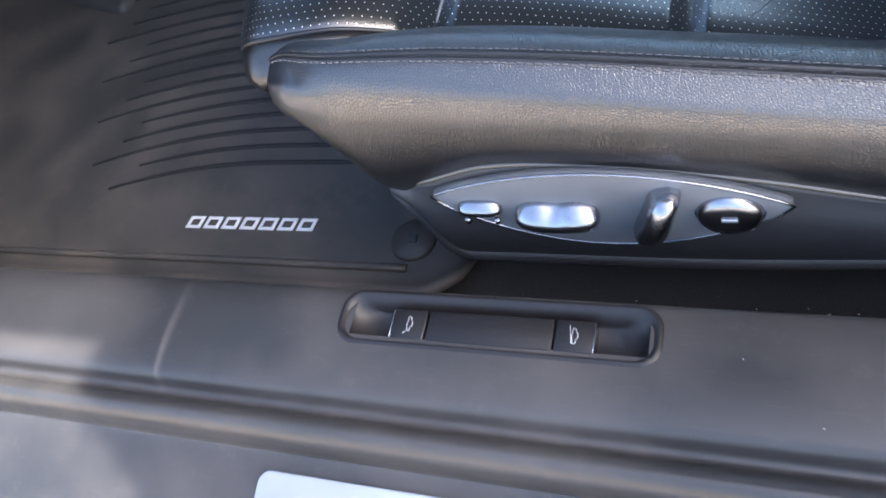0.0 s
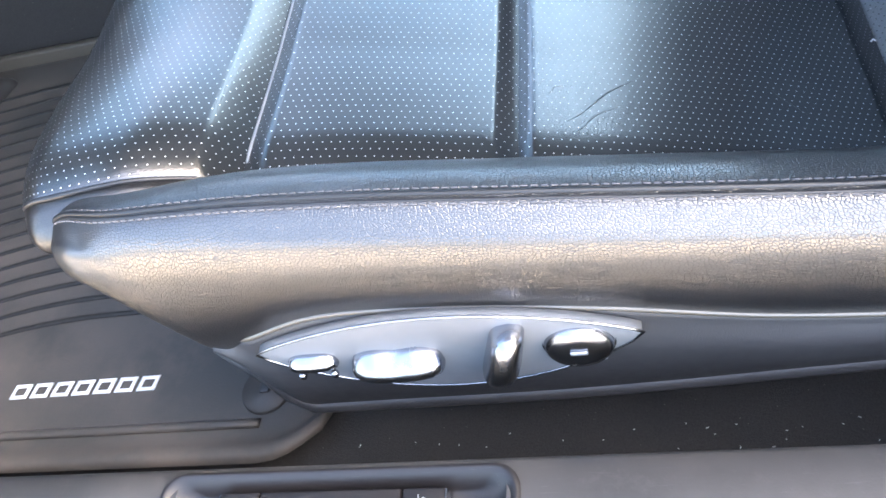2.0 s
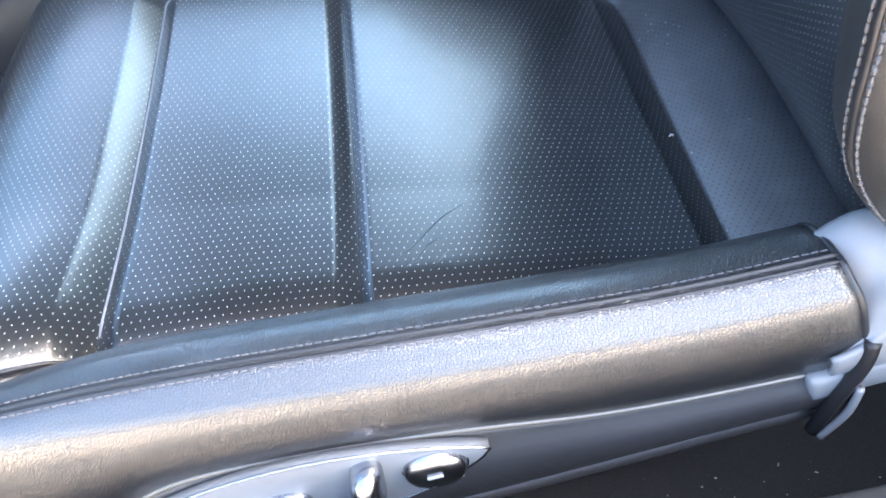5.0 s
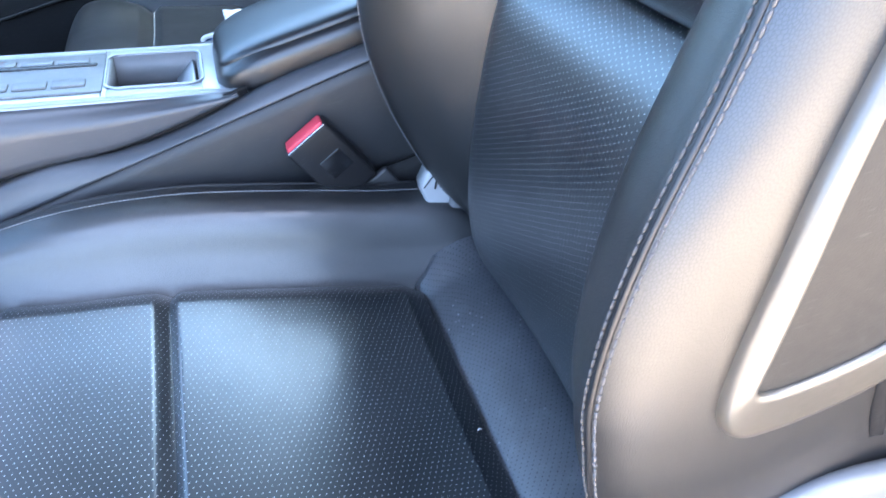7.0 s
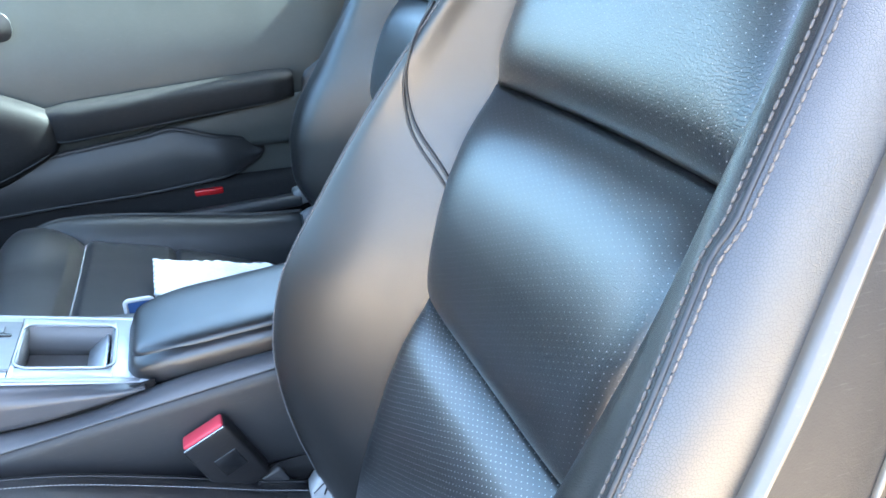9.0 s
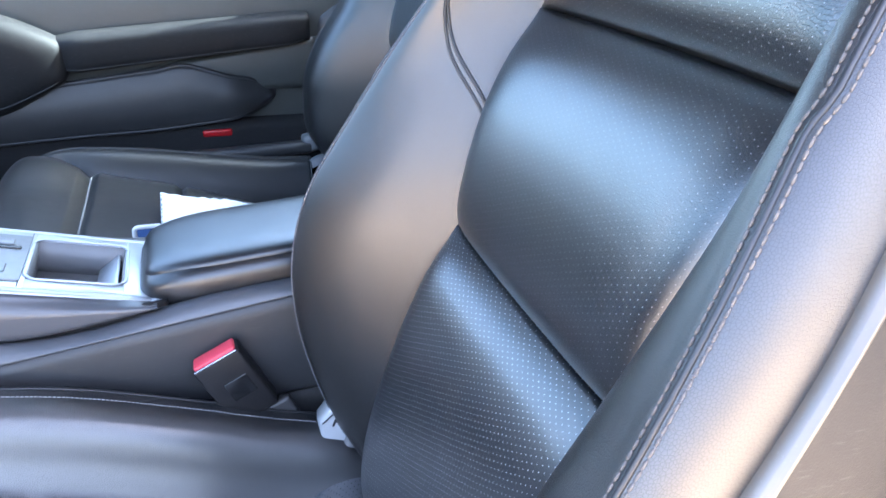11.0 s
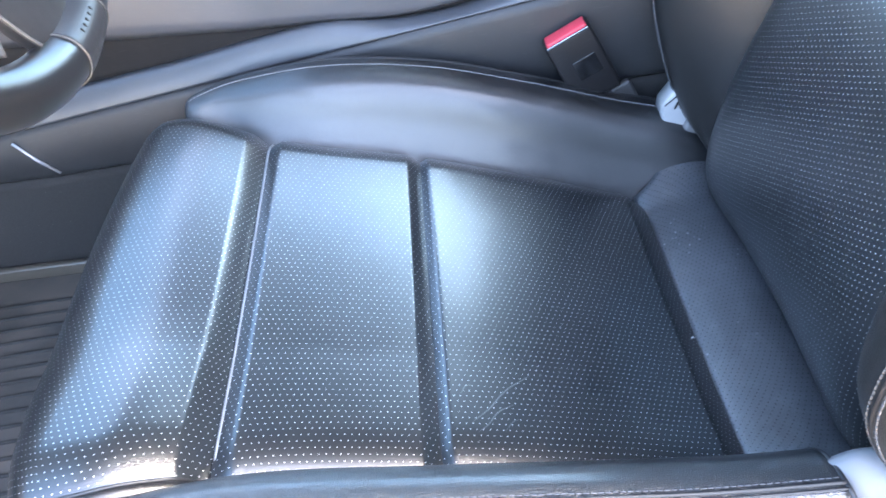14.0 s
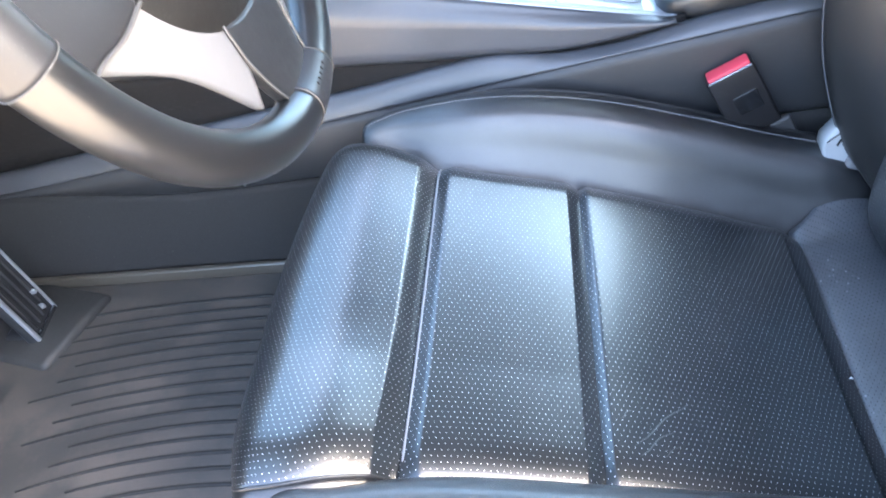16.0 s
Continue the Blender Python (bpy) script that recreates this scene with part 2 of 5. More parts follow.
def thing(name, at, label, category, group="", kind=""):
    ob = new(name)
    ob.empty_display_size = 0.05
    ob.location = at
    return tagged(ob, label, category, group, kind)


def structure(name, bm, material, label, category, smooth=True):
    return tagged(new(name, mesh_of(name, bm, material, smooth)), label, category, kind="structure")


def lerp_table(table):
    """A smooth function through rows of (x, value)."""
    xs = np.array([r[0] for r in table], float)
    ys = np.array([r[1] for r in table], float)
    sl = np.gradient(ys, xs)

    def f(x):
        x = min(max(x, xs[0]), xs[-1])
        i = int(min(max(np.searchsorted(xs, x) - 1, 0), len(xs) - 2))
        h = xs[i + 1] - xs[i]
        u = (x - xs[i]) / h
        return float((2 * u**3 - 3 * u**2 + 1) * ys[i] + (u**3 - 2 * u**2 + u) * h * sl[i]
                     + (-2 * u**3 + 3 * u**2) * ys[i + 1] + (u**3 - u**2) * h * sl[i + 1])
    return f


def spline(points, n):
    """n places, evenly spread by their number, on a smooth curve through points."""
    p = [Vector(q) for q in points]
    k = len(p) - 1
    out = []
    for j in range(n):
        f = j / (n - 1) * k
        i = min(int(f), k - 1)
        u = f - i
        a, b, c, d = p[max(i - 1, 0)], p[i], p[i + 1], p[min(i + 2, k)]
        out.append(0.5 * (2 * b + (c - a) * u + (2 * a - 5 * b + 4 * c - d) * u * u + (3 * b - a - 3 * c + d) * u**3))
    return out


def bend(points, t):
    """The place at t, from 0 to 1, on a smooth curve through points in a plane."""
    k = len(points) - 1
    i = min(int(t * k), k - 1)
    u = t * k - i
    q = [points[min(max(i + d, 0), k)] for d in (-1, 0, 1, 2)]
    w = (-0.5 * u + u * u - 0.5 * u**3, 1 - 2.5 * u * u + 1.5 * u**3, 0.5 * u + 2 * u * u - 1.5 * u**3, -0.5 * u * u + 0.5 * u**3)
    return Vector((sum(a * p[0] for a, p in zip(w, q)), sum(a * p[1] for a, p in zip(w, q)), 0))


def sheet(fn, nu, nv, closed_v=False, cap=False):
    """A grid fn(u, v), u and v from 0 to 1, with its UVs in metres."""
    bm = bmesh.new()
    uvl = bm.loops.layers.uv.new("UVMap")
    g = [[Vector(fn(i / (nu - 1), j / (nv if closed_v else nv - 1))) for j in range(nv)] for i in range(nu)]
    mi, mj = nu // 2, nv // 2
    us, vs = [0.0], [0.0]
    for i in range(1, nu):
        us.append(us[-1] + (g[i][mj] - g[i - 1][mj]).length)
    for j in range(1, nv + 1):
        vs.append(vs[-1] + (g[mi][j % nv] - g[mi][j - 1]).length)
    vt = [[bm.verts.new(p) for p in row] for row in g]
    for i in range(nu - 1):
        for j in range(nv if closed_v else nv - 1):
            k = (j + 1) % nv
            f = bm.faces.new((vt[i][j], vt[i + 1][j], vt[i + 1][k], vt[i][k]))
            for lp, (a, b) in zip(f.loops, ((i, j), (i + 1, j), (i + 1, j + 1), (i, j + 1))):
                lp[uvl].uv = (us[a], vs[b])
    if cap:
        bm.faces.new(vt[0])
        bm.faces.new(vt[-1])
    return bm


def tube(points, radius, sides=8, closed=False, bm=None, flat=1.0):
    """A round cord along points; radius may be a function of the way from 0 to 1."""
    bm = bm or bmesh.new()
    p = [Vector(q) for q in points]
    n = len(p)
    rings, up = [], None
    for i in range(n):
        d = (p[(i + 1) % n] - p[i - 1]) if closed else (p[min(i + 1, n - 1)] - p[max(i - 1, 0)])
        d.normalize()
        if up is None:
            up = Vector((0, 0, 1)) if abs(d.z) < 0.9 else Vector((1, 0, 0))
        side = d.cross(up).normalized()
        up = side.cross(d).normalized()
        r = radius(i / (n - 1)) if callable(radius) else radius
        rings.append([bm.verts.new(p[i] + r * (math.cos(2 * math.pi * k / sides) * side + flat * math.sin(2 * math.pi * k / sides) * up)) for k in range(sides)])
    for i in range(n if closed else n - 1):
        a, b = rings[i], rings[(i + 1) % n]
        for k in range(sides):
            bm.faces.new((a[k], a[(k + 1) % sides], b[(k + 1) % sides], b[k]))
    if not closed:
        bm.faces.new(rings[0])
        bm.faces.new(rings[-1])
    return bm


def stitches(points, length=0.0034, gap=0.0006, radius=0.00045, bm=None):
    """Single thread stitches, end to end along a curve."""
    bm = bm or bmesh.new()
    p = [Vector(q) for q in points]
    at = [0.0]
    for a, b in zip(p, p[1:]):
        at.append(at[-1] + (b - a).length)

    def where(s):
        i = int(min(max(np.searchsorted(at, s) - 1, 0), len(p) - 2))
        return p[i].lerp(p[i + 1], (s - at[i]) / max(at[i + 1] - at[i], 1e-9))
    s = 0.0
    while s + length < at[-1]:
        a, b = where(s), where(s + length)
        m = (a + b) / 2
        tube([a, a.lerp(m, 0.4), m, b.lerp(m, 0.4), b], lambda u: radius * (0.35 + 0.65 * math.sin(math.pi * u) ** 0.5 if 0 < u < 1 else 0.35), 5, bm=bm)
        s += length + gap
    return bm


def block(size, at=(0, 0, 0), bevel=0.003, seg=3, turn=(0, 0, 0), bm=None):
    """A box of that size with rounded edges, about its middle."""
    own = bmesh.new()
    bmesh.ops.create_cube(own, size=1.0)
    bmesh.ops.scale(own, vec=size, verts=own.verts)
    if bevel:
        bmesh.ops.bevel(own, geom=own.edges[:], offset=bevel, segments=seg, affect="EDGES", profile=0.5)
    own.transform(pose(*at, *turn))
    if bm is None:
        return own
    tmp = bpy.data.meshes.new("tmp")
    own.to_mesh(tmp)
    own.free()
    bm.from_mesh(tmp)
    bpy.data.meshes.remove(tmp)
    return bm


def slab(outline, depth, bevel=0.0015, seg=2, m=None):
    """A plate: an outline in x and y, from z = 0 up to depth, its upper edge rounded."""
    bm = bmesh.new()
    f = bm.faces.new([bm.verts.new((x, y, 0)) for x, y in outline])
    top = bmesh.ops.extrude_face_region(bm, geom=[f])
    up = [v for v in top["geom"] if isinstance(v, bmesh.types.BMVert)]
    bmesh.ops.translate(bm, vec=(0, 0, depth), verts=up)
    if bevel:
        ed = [e for e in bm.edges if all(v.co.z > depth * 0.5 for v in e.verts)]
        bmesh.ops.bevel(bm, geom=ed, offset=bevel, segments=seg, affect="EDGES", profile=0.5)
    if m is not None:
        bm.transform(m)
    return bm


def rounded(w, h, r, n=6):
    """A rectangle's outline with round corners, about its middle."""
    out = []
    for cx, cy, a0 in ((w / 2 - r, h / 2 - r, 0), (-w / 2 + r, h / 2 - r, 90), (-w / 2 + r, -h / 2 + r, 180), (w / 2 - r, -h / 2 + r, 270)):
        for i in range(n + 1):
            a = radians(a0 + 90 * i / n)
            out.append((cx + r * math.cos(a), cy + r * math.sin(a)))
    return out


def on(fn, t, lift, out, n=120, a=0.0, b=1.0):
    """A line across a sheet fn at t (or t as a function of u), from u = a to b, lifted off it towards out."""
    way = t if callable(t) else None
    pts = []
    for i in range(n + 1):
        u = a + (b - a) * i / n
        t = way(u) if way else t
        p = Vector(fn(u, t))
        du = Vector(fn(min(u + 0.01, 1.0), t)) - Vector(fn(max(u - 0.01, 0.0), t))
        dt = Vector(fn(u, t + 0.0125)) - Vector(fn(u, t - 0.0125))
        k = du.cross(dt)
        if k.length < 1e-12:
            k = Vector(out)
        k.normalize()
        pts.append(p + k * (lift if k.dot(Vector(out)) > 0 else -lift))
    return pts


def smooth_step(u):
    u = min(max(u, 0.0), 1.0)
    return u * u * (3 - 2 * u)


# ---- the seat ----
# x runs to the rear, v across from the seat's middle (minus: the door's side), z is the height above the road.
SEAT_Z = 0.24
cush_z = lerp_table([(-0.30, 0.478), (-0.24, 0.480), (-0.17, 0.462), (-0.024, 0.425), (0.10, 0.383), (0.203, 0.347), (0.30, 0.340)])
cush_w = lerp_table([(-0.30, 0.215), (-0.25, 0.212), (-0.17, 0.188), (-0.024, 0.178), (0.203, 0.168), (0.30, 0.165)])
ridge_out = lerp_table([(-0.252, 0.488), (-0.22, 0.494), (-0.167, 0.494), (-0.11, 0.489), (-0.013, 0.475), (0.07, 0.462), (0.135, 0.453), (0.215, 0.448)])
ridge_in = lerp_table([(-0.252, 0.495), (-0.205, 0.503), (-0.126, 0.510), (-0.012, 0.496), (0.102, 0.460), (0.191, 0.427), (0.245, 0.409), (0.30, 0.382)])
trim_top = lerp_table([(-0.252, 0.472), (-0.225, 0.435), (-0.20, 0.402), (-0.185, 0.406), (-0.136, 0.424), (-0.074, 0.424), (0.01, 0.411), (0.092, 0.391), (0.161, 0.383), (0.215, 0.380)])
back_x = lerp_table([(0.33, 0.285), (0.40, 0.276), (0.48, 0.283), (0.56, 0.302), (0.69, 0.345), (0.77, 0.372), (0.85, 0.410), (0.95, 0.450), (1.05, 0.485), (1.16, 0.505)])
back_wi = lerp_table([(0.33, 0.176), (0.45, 0.166), (0.56, 0.154), (0.69, 0.146), (0.85, 0.160), (0.95, 0.150), (1.16, 0.12)])
back_hw = lerp_table([(0.33, 0.225), (0.42, 0.240), (0.52, 0.252), (0.62, 0.255), (0.72, 0.250), (0.80, 0.237), (0.88, 0.215), (0.95, 0.195), (1.05, 0.165), (1.16, 0.135)])
back_xe = lerp_table([(0.36, 0.292), (0.42, 0.255), (0.48, 0.234), (0.54, 0.222), (0.60, 0.220), (0.67, 0.236), (0.75, 0.280), (0.81, 0.315), (0.87, 0.352), (0.95, 0.405), (1.05, 0.455), (1.16, 0.49)])


def build_seat(name, x0, y0, side, label, controls):
    """A sports seat. side: 1 with the door at its smaller y, -1 mirrored."""
    seat = thing(name, (x0, y0, SEAT_Z), label, "car seat", "front seats")

    seat_hide = PERFORATED if controls else PLAIN_PERFORATED
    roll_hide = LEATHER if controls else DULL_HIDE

    def W(x, v, z):
        return Vector((x, side * v, z - SEAT_Z))

    # padded middle of the cushion, in three quilted pads that meet in tight seams
    def roll(d, wide, deep):
        """How far a padded edge has rolled down at d from it."""
        k = 1 - min(max(d, 0.0) / wide, 1.0)
        return deep * (0.35 * (1 - math.sqrt(max(0.0, 1 - k ** 2.4))) + 0.65 * k ** 1.7)

    def slope(d, wide, deep):
        """How far the straight flank of a valley has fallen at d from its seam, with a tight knee at its top."""
        k = 1 - min(max(d, 0.0) / wide, 1.0)
        return deep * k ** 1.22

    def crown(x, v, half, edge):
        """Height of the padding across the seat, with its worn hollow and its rolled sides."""
        side_drop = roll(half + v, edge[0], edge[1]) if v < 0 else roll(half - v, 0.036, 0.020)
        return cush_z(x) + 0.0105 - 0.0035 * (1 - (v / 0.2) ** 2) + 0.026 * max(v, -0.09) - side_drop

    def pad(xa, xb, edge, fore, aft):
        def fn(u, t):
            x = xa + (xb - xa) * (0.5 - 0.5 * math.cos(math.pi * u))
            half = cush_w(x) + (0.009 if t < 0.5 and fore else 0.002)
            v = half * math.sin(math.pi * (t - 0.5))
            z = crown(x, v, half, edge) - slope(xb - x, *aft)
            if fore:
                z -= slope(x - xa, *fore)
            return W(x, v, z)
        return fn
    part("middle_pad", sheet(pad(-0.1705, -0.0245, (0.030, 0.006), (0.015, 0.0105), (0.014, 0.0085)), 110, 90), seat_hide, seat, thick=0.004)
    rear = pad(-0.0243, 0.200, (0.032, 0.0065), (0.008, 0.0065), (0.020, 0.012))
    part("rear_pad", sheet(rear, 90, 90), seat_hide, seat, thick=0.004)

    # rolled front edge of the cushion
    NX, NR = -0.262, 0.032

    FRONT_EDGE = (0.036, 0.0075)

    def flare(x, v):
        """The front pad swells towards its outer corner."""
        return 0.0100 * smooth_step((-v - 0.05) / 0.135) * smooth_step((-0.165 - x) / 0.06)

    def nose(u, t):
        v = math.sin(math.pi * (t - 0.5))
        a = u * 1.75
        w = cush_w(NX) + 0.002
        top = crown(NX, v * w, w, FRONT_EDGE) + flare(NX, v * w)
        bow = 0.018 * (1 - v * v)
        x = NX - (NR * (0.85 + 0.15 * (1 - v ** 4)) + bow) * math.sin(min(a, 1.57)) + max(0, a - 1.57) * 0.05
        z = top - NR * (1 - math.cos(min(a, 1.57))) - max(0, a - 1.2) * 0.05
        return W(x, v * w * (1 - 0.06 * smooth_step(u * 1.3 - 0.2)), z)

    def top_pad(u, t):
        x = NX + (-0.1707 - NX) * math.sin(0.5 * math.pi * u)
        half = cush_w(x) + 0.002
        v = half * math.sin(math.pi * (t - 0.5))
        return W(x, v, crown(x, v, half, FRONT_EDGE) + flare(x, v) - slope(-0.1707 - x, 0.019, 0.0130))
    part("front_pad", sheet(lambda u, t: top_pad(1 - u / 0.58, t) if u < 0.58 else nose((u - 0.58) / 0.42, t), 130, 90), seat_hide, seat, thick=0.004)
    for q in (-1, 1):
        def brim(u, q=q):
            if u < 0.45:
                return top_pad(0.98 * (1 - u / 0.45), 0.5 + 0.5 * q), 0.0
            k = (u - 0.45) / 0.55
            return nose(k, 0.5 + 0.5 * q), min(k * 1.75, 1.57)

        def cheek(u, t, q=q):
            p, a = brim(u)
            wide = 0.024 + 0.030 * smooth_step(u * 1.6)
            return p + Vector((wide * t * math.sin(a) * 1.2 - 0.014 * math.sin(math.pi * min(1, t * 1.2)) * math.sin(a), side * q * (0.025 * math.sin(math.pi * min(1, t * 1.15)) - 0.018 * t), -wide * t * math.cos(a)))
        part("front_cheek", sheet(lambda u, t: cheek(0.74 * u, t), 40, 12), SMOOTH_HIDE, seat, thick=0.003)
        part("cheek_piping", tube([brim(0.74 * i / 60)[0] + Vector((0, side * q * 0.0015, 0.0006)) for i in range(61)], 0.0017, 8), PIPING, seat, "black leather piping")
    part("base_pan", block((0.44, 0.40, 0.05), (-0.02, 0, 0.045), 0.015), TRIM, seat)

    # plain strip between cushion and backrest
    def strip(u, t):
        x = 0.198 + 0.115 * u
        v = (2 * t - 1) * (0.172 + 0.050 * smooth_step(u * 1.6))
        z = cush_z(0.2) - 0.012 + 0.014 * math.sin(math.pi * min(1, u * 1.1)) ** 0.6 - 0.006 * (1 - (v / 0.2) ** 2) + 0.35 * max(0, abs(v) - 0.15) - 0.02 * max(0, u - 0.85)
        return W(x, v, z)
    part("rear_strip", sheet(strip, 18, 50), NAPPED, seat, thick=0.004)

    # side bolsters of the cushion
    def bolster(q, ridge):
        def fn(u, t):
            x = -0.256 + u * (0.466 + 0.012 * smooth_step(t * 1.2 - 0.2) if q < 0 else 0.544)
            zr, vb = ridge(x), cush_w(x) - 0.003
            n = smooth_step((x + 0.256) / 0.07)
            tuck = 0.012 * (1 - n) ** 2
            low = min(trim_top(x), zr - 0.034)
            zb = cush_z(x) - 0.014
            top = 0.238 if q < 0 else 0.246
            v0 = vb + 0.006
            deep = zr - low
            f1, f2 = ((0.25, 0.55), (0.58, 0.92)) if q < 0 else ((0.28, 0.43), (0.54, 0.85))
            sec = [(vb - 0.002, zb - 0.012), (v0, zb), (v0 + f1[0] * (top - v0), zb + f1[1] * (zr - zb)), (v0 + f2[0] * (top - v0), zb + f2[1] * (zr - zb)),
                   (top, zr), (top + 0.0115, zr - min(0.006, 0.13 * deep)), (0.2560, zr - 0.22 * deep), (0.2605, zr - 0.50 * deep), (0.2608, zr - 0.78 * deep), (0.2560, zr - 1.07 * deep)]
            p = bend(sec, t)
            k = math.sqrt(max(0.0, 1 - (1 - min(1.0, (x + 0.256) / 0.018)) ** 2))
            vn, zn = 0.238, zr - 0.35 * deep
            return W(x, q * (vn + (p.x - vn) * (0.62 + 0.38 * k) - tuck), zn + (p.y - zn) * (0.55 + 0.45 * k))
        return fn
    for q, ridge, nm in ((-1, ridge_out, "outer_bolster"), (1, ridge_in, "inner_bolster")):
        fn = bolster(q, ridge)
        end = fn(1.0, 0.5)
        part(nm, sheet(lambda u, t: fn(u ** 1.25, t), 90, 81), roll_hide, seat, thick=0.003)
        cap = bmesh.new()
        cap.faces.new([cap.verts.new(fn(1.0, k / 80)) for k in range(81)])
        part("bolster_end", cap, LEATHER, seat, thick=0.002)
        part("end_piping", tube([fn(1.0, k / 60) for k in range(6, 61)], 0.0022, 8), PIPING, seat, "black leather piping")
        cap = bmesh.new()
        cap.faces.new([cap.verts.new(fn(0.0, k / 80)) for k in range(81)])
        part("bolster_nose", cap, LEATHER, seat, thick=0.002)
        if q < 0:
            part("piping", tube(on(fn, 0.440, 0.0012, (0, q * side, 1.5)), 0.0017, 8), PIPING, seat, "black leather piping")
            part("stitching", stitches(on(fn, 0.424, 0.0016, (0, q * side, 1.5)), 0.0036, 0.0008, 0.00055, stitches(on(fn, 0.476, 0.0018, (0, q * side, 1.5)), 0.0036, 0.0008, 0.00055)), WORN_THREAD, seat, "pale grey double stitching", kind="stuff")
            part("cord", tube(on(fn, 0.462, 0.0008, (0, q * side, 1.5)), 0.0012, 8), PIPING, seat)
        else:
            part("piping", tube(on(fn, 0.462, 0.0010, (0, q * side, 1.5)), 0.0013, 8), PIPING, seat, "black leather piping")
            part("stitching", stitches(on(fn, 0.413, 0.0016, (0, -q * side * 0.3, 1.5)), 0.003, 0.0008, 0.00042), PALE_THREAD, seat, "fine grey stitching", kind="stuff")
    part("seam_thread", tube([W(-0.1690, v, crown(-0.1690, v, cush_w(-0.17) + 0.004, (0.020, 0.013)) - 0.0078) for v in np.linspace(-0.184, 0.180, 60)], 0.0016, 8), SEAM_THREAD, seat, "grey seam thread")

    # creases worn into the rear pad beside its front seam
    for x0, v0, x1, v1, r in ((-0.010, -0.158, 0.052, -0.092, 0.0006), (-0.004, -0.163, 0.034, -0.124, 0.0005), (-0.013, -0.128, 0.004, -0.112, 0.0004), (0.012, -0.160, 0.040, -0.138, 0.0003), (0.105, -0.085, 0.150, -0.135, 0.0003)):
        if controls:
            line = []
            for k in range(17):
                x, v = x0 + (x1 - x0) * k / 16 + 0.0012 * math.sin(k * 0.55), v0 + (v1 - v0) * k / 16 + 0.0010 * math.sin(k * 0.8)
                line.append(rear(math.acos(1 - 2 * (x + 0.0243) / 0.2243) / math.pi, 0.5 + math.asin(v / (cush_w(x) + 0.009)) / math.pi) + Vector((0, 0, 0.0019)))
            part("crease", tube(line, lambda u: 0.0001 + r * math.sin(math.pi * u), 6, flat=0.7), LEATHER, seat, "worn crease in the hide")

    # hard side panel under the door-side bolster
    def valance(q):
        def fn(u, t):
            x = -0.203 + (0.425 - 0.020 * t) * u
            top = trim_top(x) - 0.001
            low = 0.321 + 0.02 * smooth_step((x + 0.05) / 0.30)
            low = low + (top - low) * (1 - smooth_step((x + 0.205) / 0.03)) * 0.85
            z = top + (low - top) * t
            return W(x, q * (0.2580 + 0.0065 * smooth_step(t / 0.32) - 0.007 * t**3 - 0.006 * (1 - smooth_step((x + 0.203) / 0.03))), z)
        return fn
    for q in (-1, 1):
        part("side_panel", sheet(valance(q), 60, 16), TRIM, seat, "black plastic seat valance", thick=0.003)
        fn = valance(q)
        # Paler material draws in the highlight along this rounded edge.
        part("panel_lip", tube([fn(i / 60, 0) + Vector((0, side * q * 0.0005, 0)) for i in range(61)], 0.0018, 8), SHELL, seat, "rounded lip, pale for its edge highlight")
        part("panel_foot", tube([fn(i / 40, 1.0) for i in range(41)], 0.006, 8), TRIM, seat)
    if controls:
        def lens(grow):
            out = []
            for i in range(41):
                u = i / 40
                out.append((-0.171 - grow + (0.201 + 2 * grow) * u, 0.3955 + (0.025 + grow) * math.sin(math.pi * u) ** 0.8 - 0.006 * u))
            for i in range(1, 40):
                u = 1 - i / 40
                out.append((-0.171 - grow + (0.201 + 2 * grow) * u, 0.3955 - 0.006 * u - (0.0455 + grow) * math.sin(math.pi * u) ** 0.72))
            return out
        stand = Matrix.Translation((0, -0.2598, -SEAT_Z)) @ Matrix.Rotation(radians(90), 4, "X")
        face = part("switch_plate", slab(lens(0.0), 0.0062, 0.001, 2, stand), PLATE, seat, "grey satin seat switch plate")
        face.location = (0, -0.0012, 0.0085)
        ring = [stand @ Vector((x, z, 0.0060)) for x, z in lens(0.0006)]
        part("plate_rim", tube(ring, 0.0008, 6, True), CHROME, face, "thin bright rim")
        def dome(a, d, height):
            """A barrel-edged button: crowned top over a short skirt."""
            def fn(u, t):
                w = 2 * math.pi * t
                k, s = math.cos(w), math.sin(w)
                r = min(1.0, u / 0.75)
                px, py = math.copysign(abs(k) ** 0.62, k) * a * r, math.copysign(abs(s) ** 0.72, s) * d * r
                z = height * (1 - 0.22 * r**2 - 0.20 * r**8) if u < 0.75 else height * 0.58 * (1 - (u - 0.75) / 0.25)
                return (px, py, z)
            return fn
        def button(a, d, height, at, tip, notch=0.0):
            own = sheet(dome(a, d, height), 24, 48, True)
            for vert in own.verts:
                vert.co.z *= 1 - notch * math.exp(-(vert.co.x / (0.3 * a)) ** 2)
            bmesh.ops.remove_doubles(own, verts=own.verts, dist=1e-6)
            own.transform(pose(*at, tip, 0, 0))
            return own
        lumbar = part("lumbar_switch", button(0.0135, 0.0058, 0.010, (-0.1425, -0.2655, 0.3830 - SEAT_Z), 30), CHROME, face, "small chrome rocker")
        for q in (-1, 1):
            part("rocker_foot", block((0.004, 0.004, 0.005), (-0.1425 + q * 0.0095, -0.2700, 0.3765 - SEAT_Z), 0.0015, 2), CHROME, lumbar)
        rocker = part("seat_slide_switch", button(0.0245, 0.0105, 0.016, (-0.0960, -0.2660, 0.3765 - SEAT_Z), 28, 0.16), BRIGHT, face, "broad chrome rocker switch")

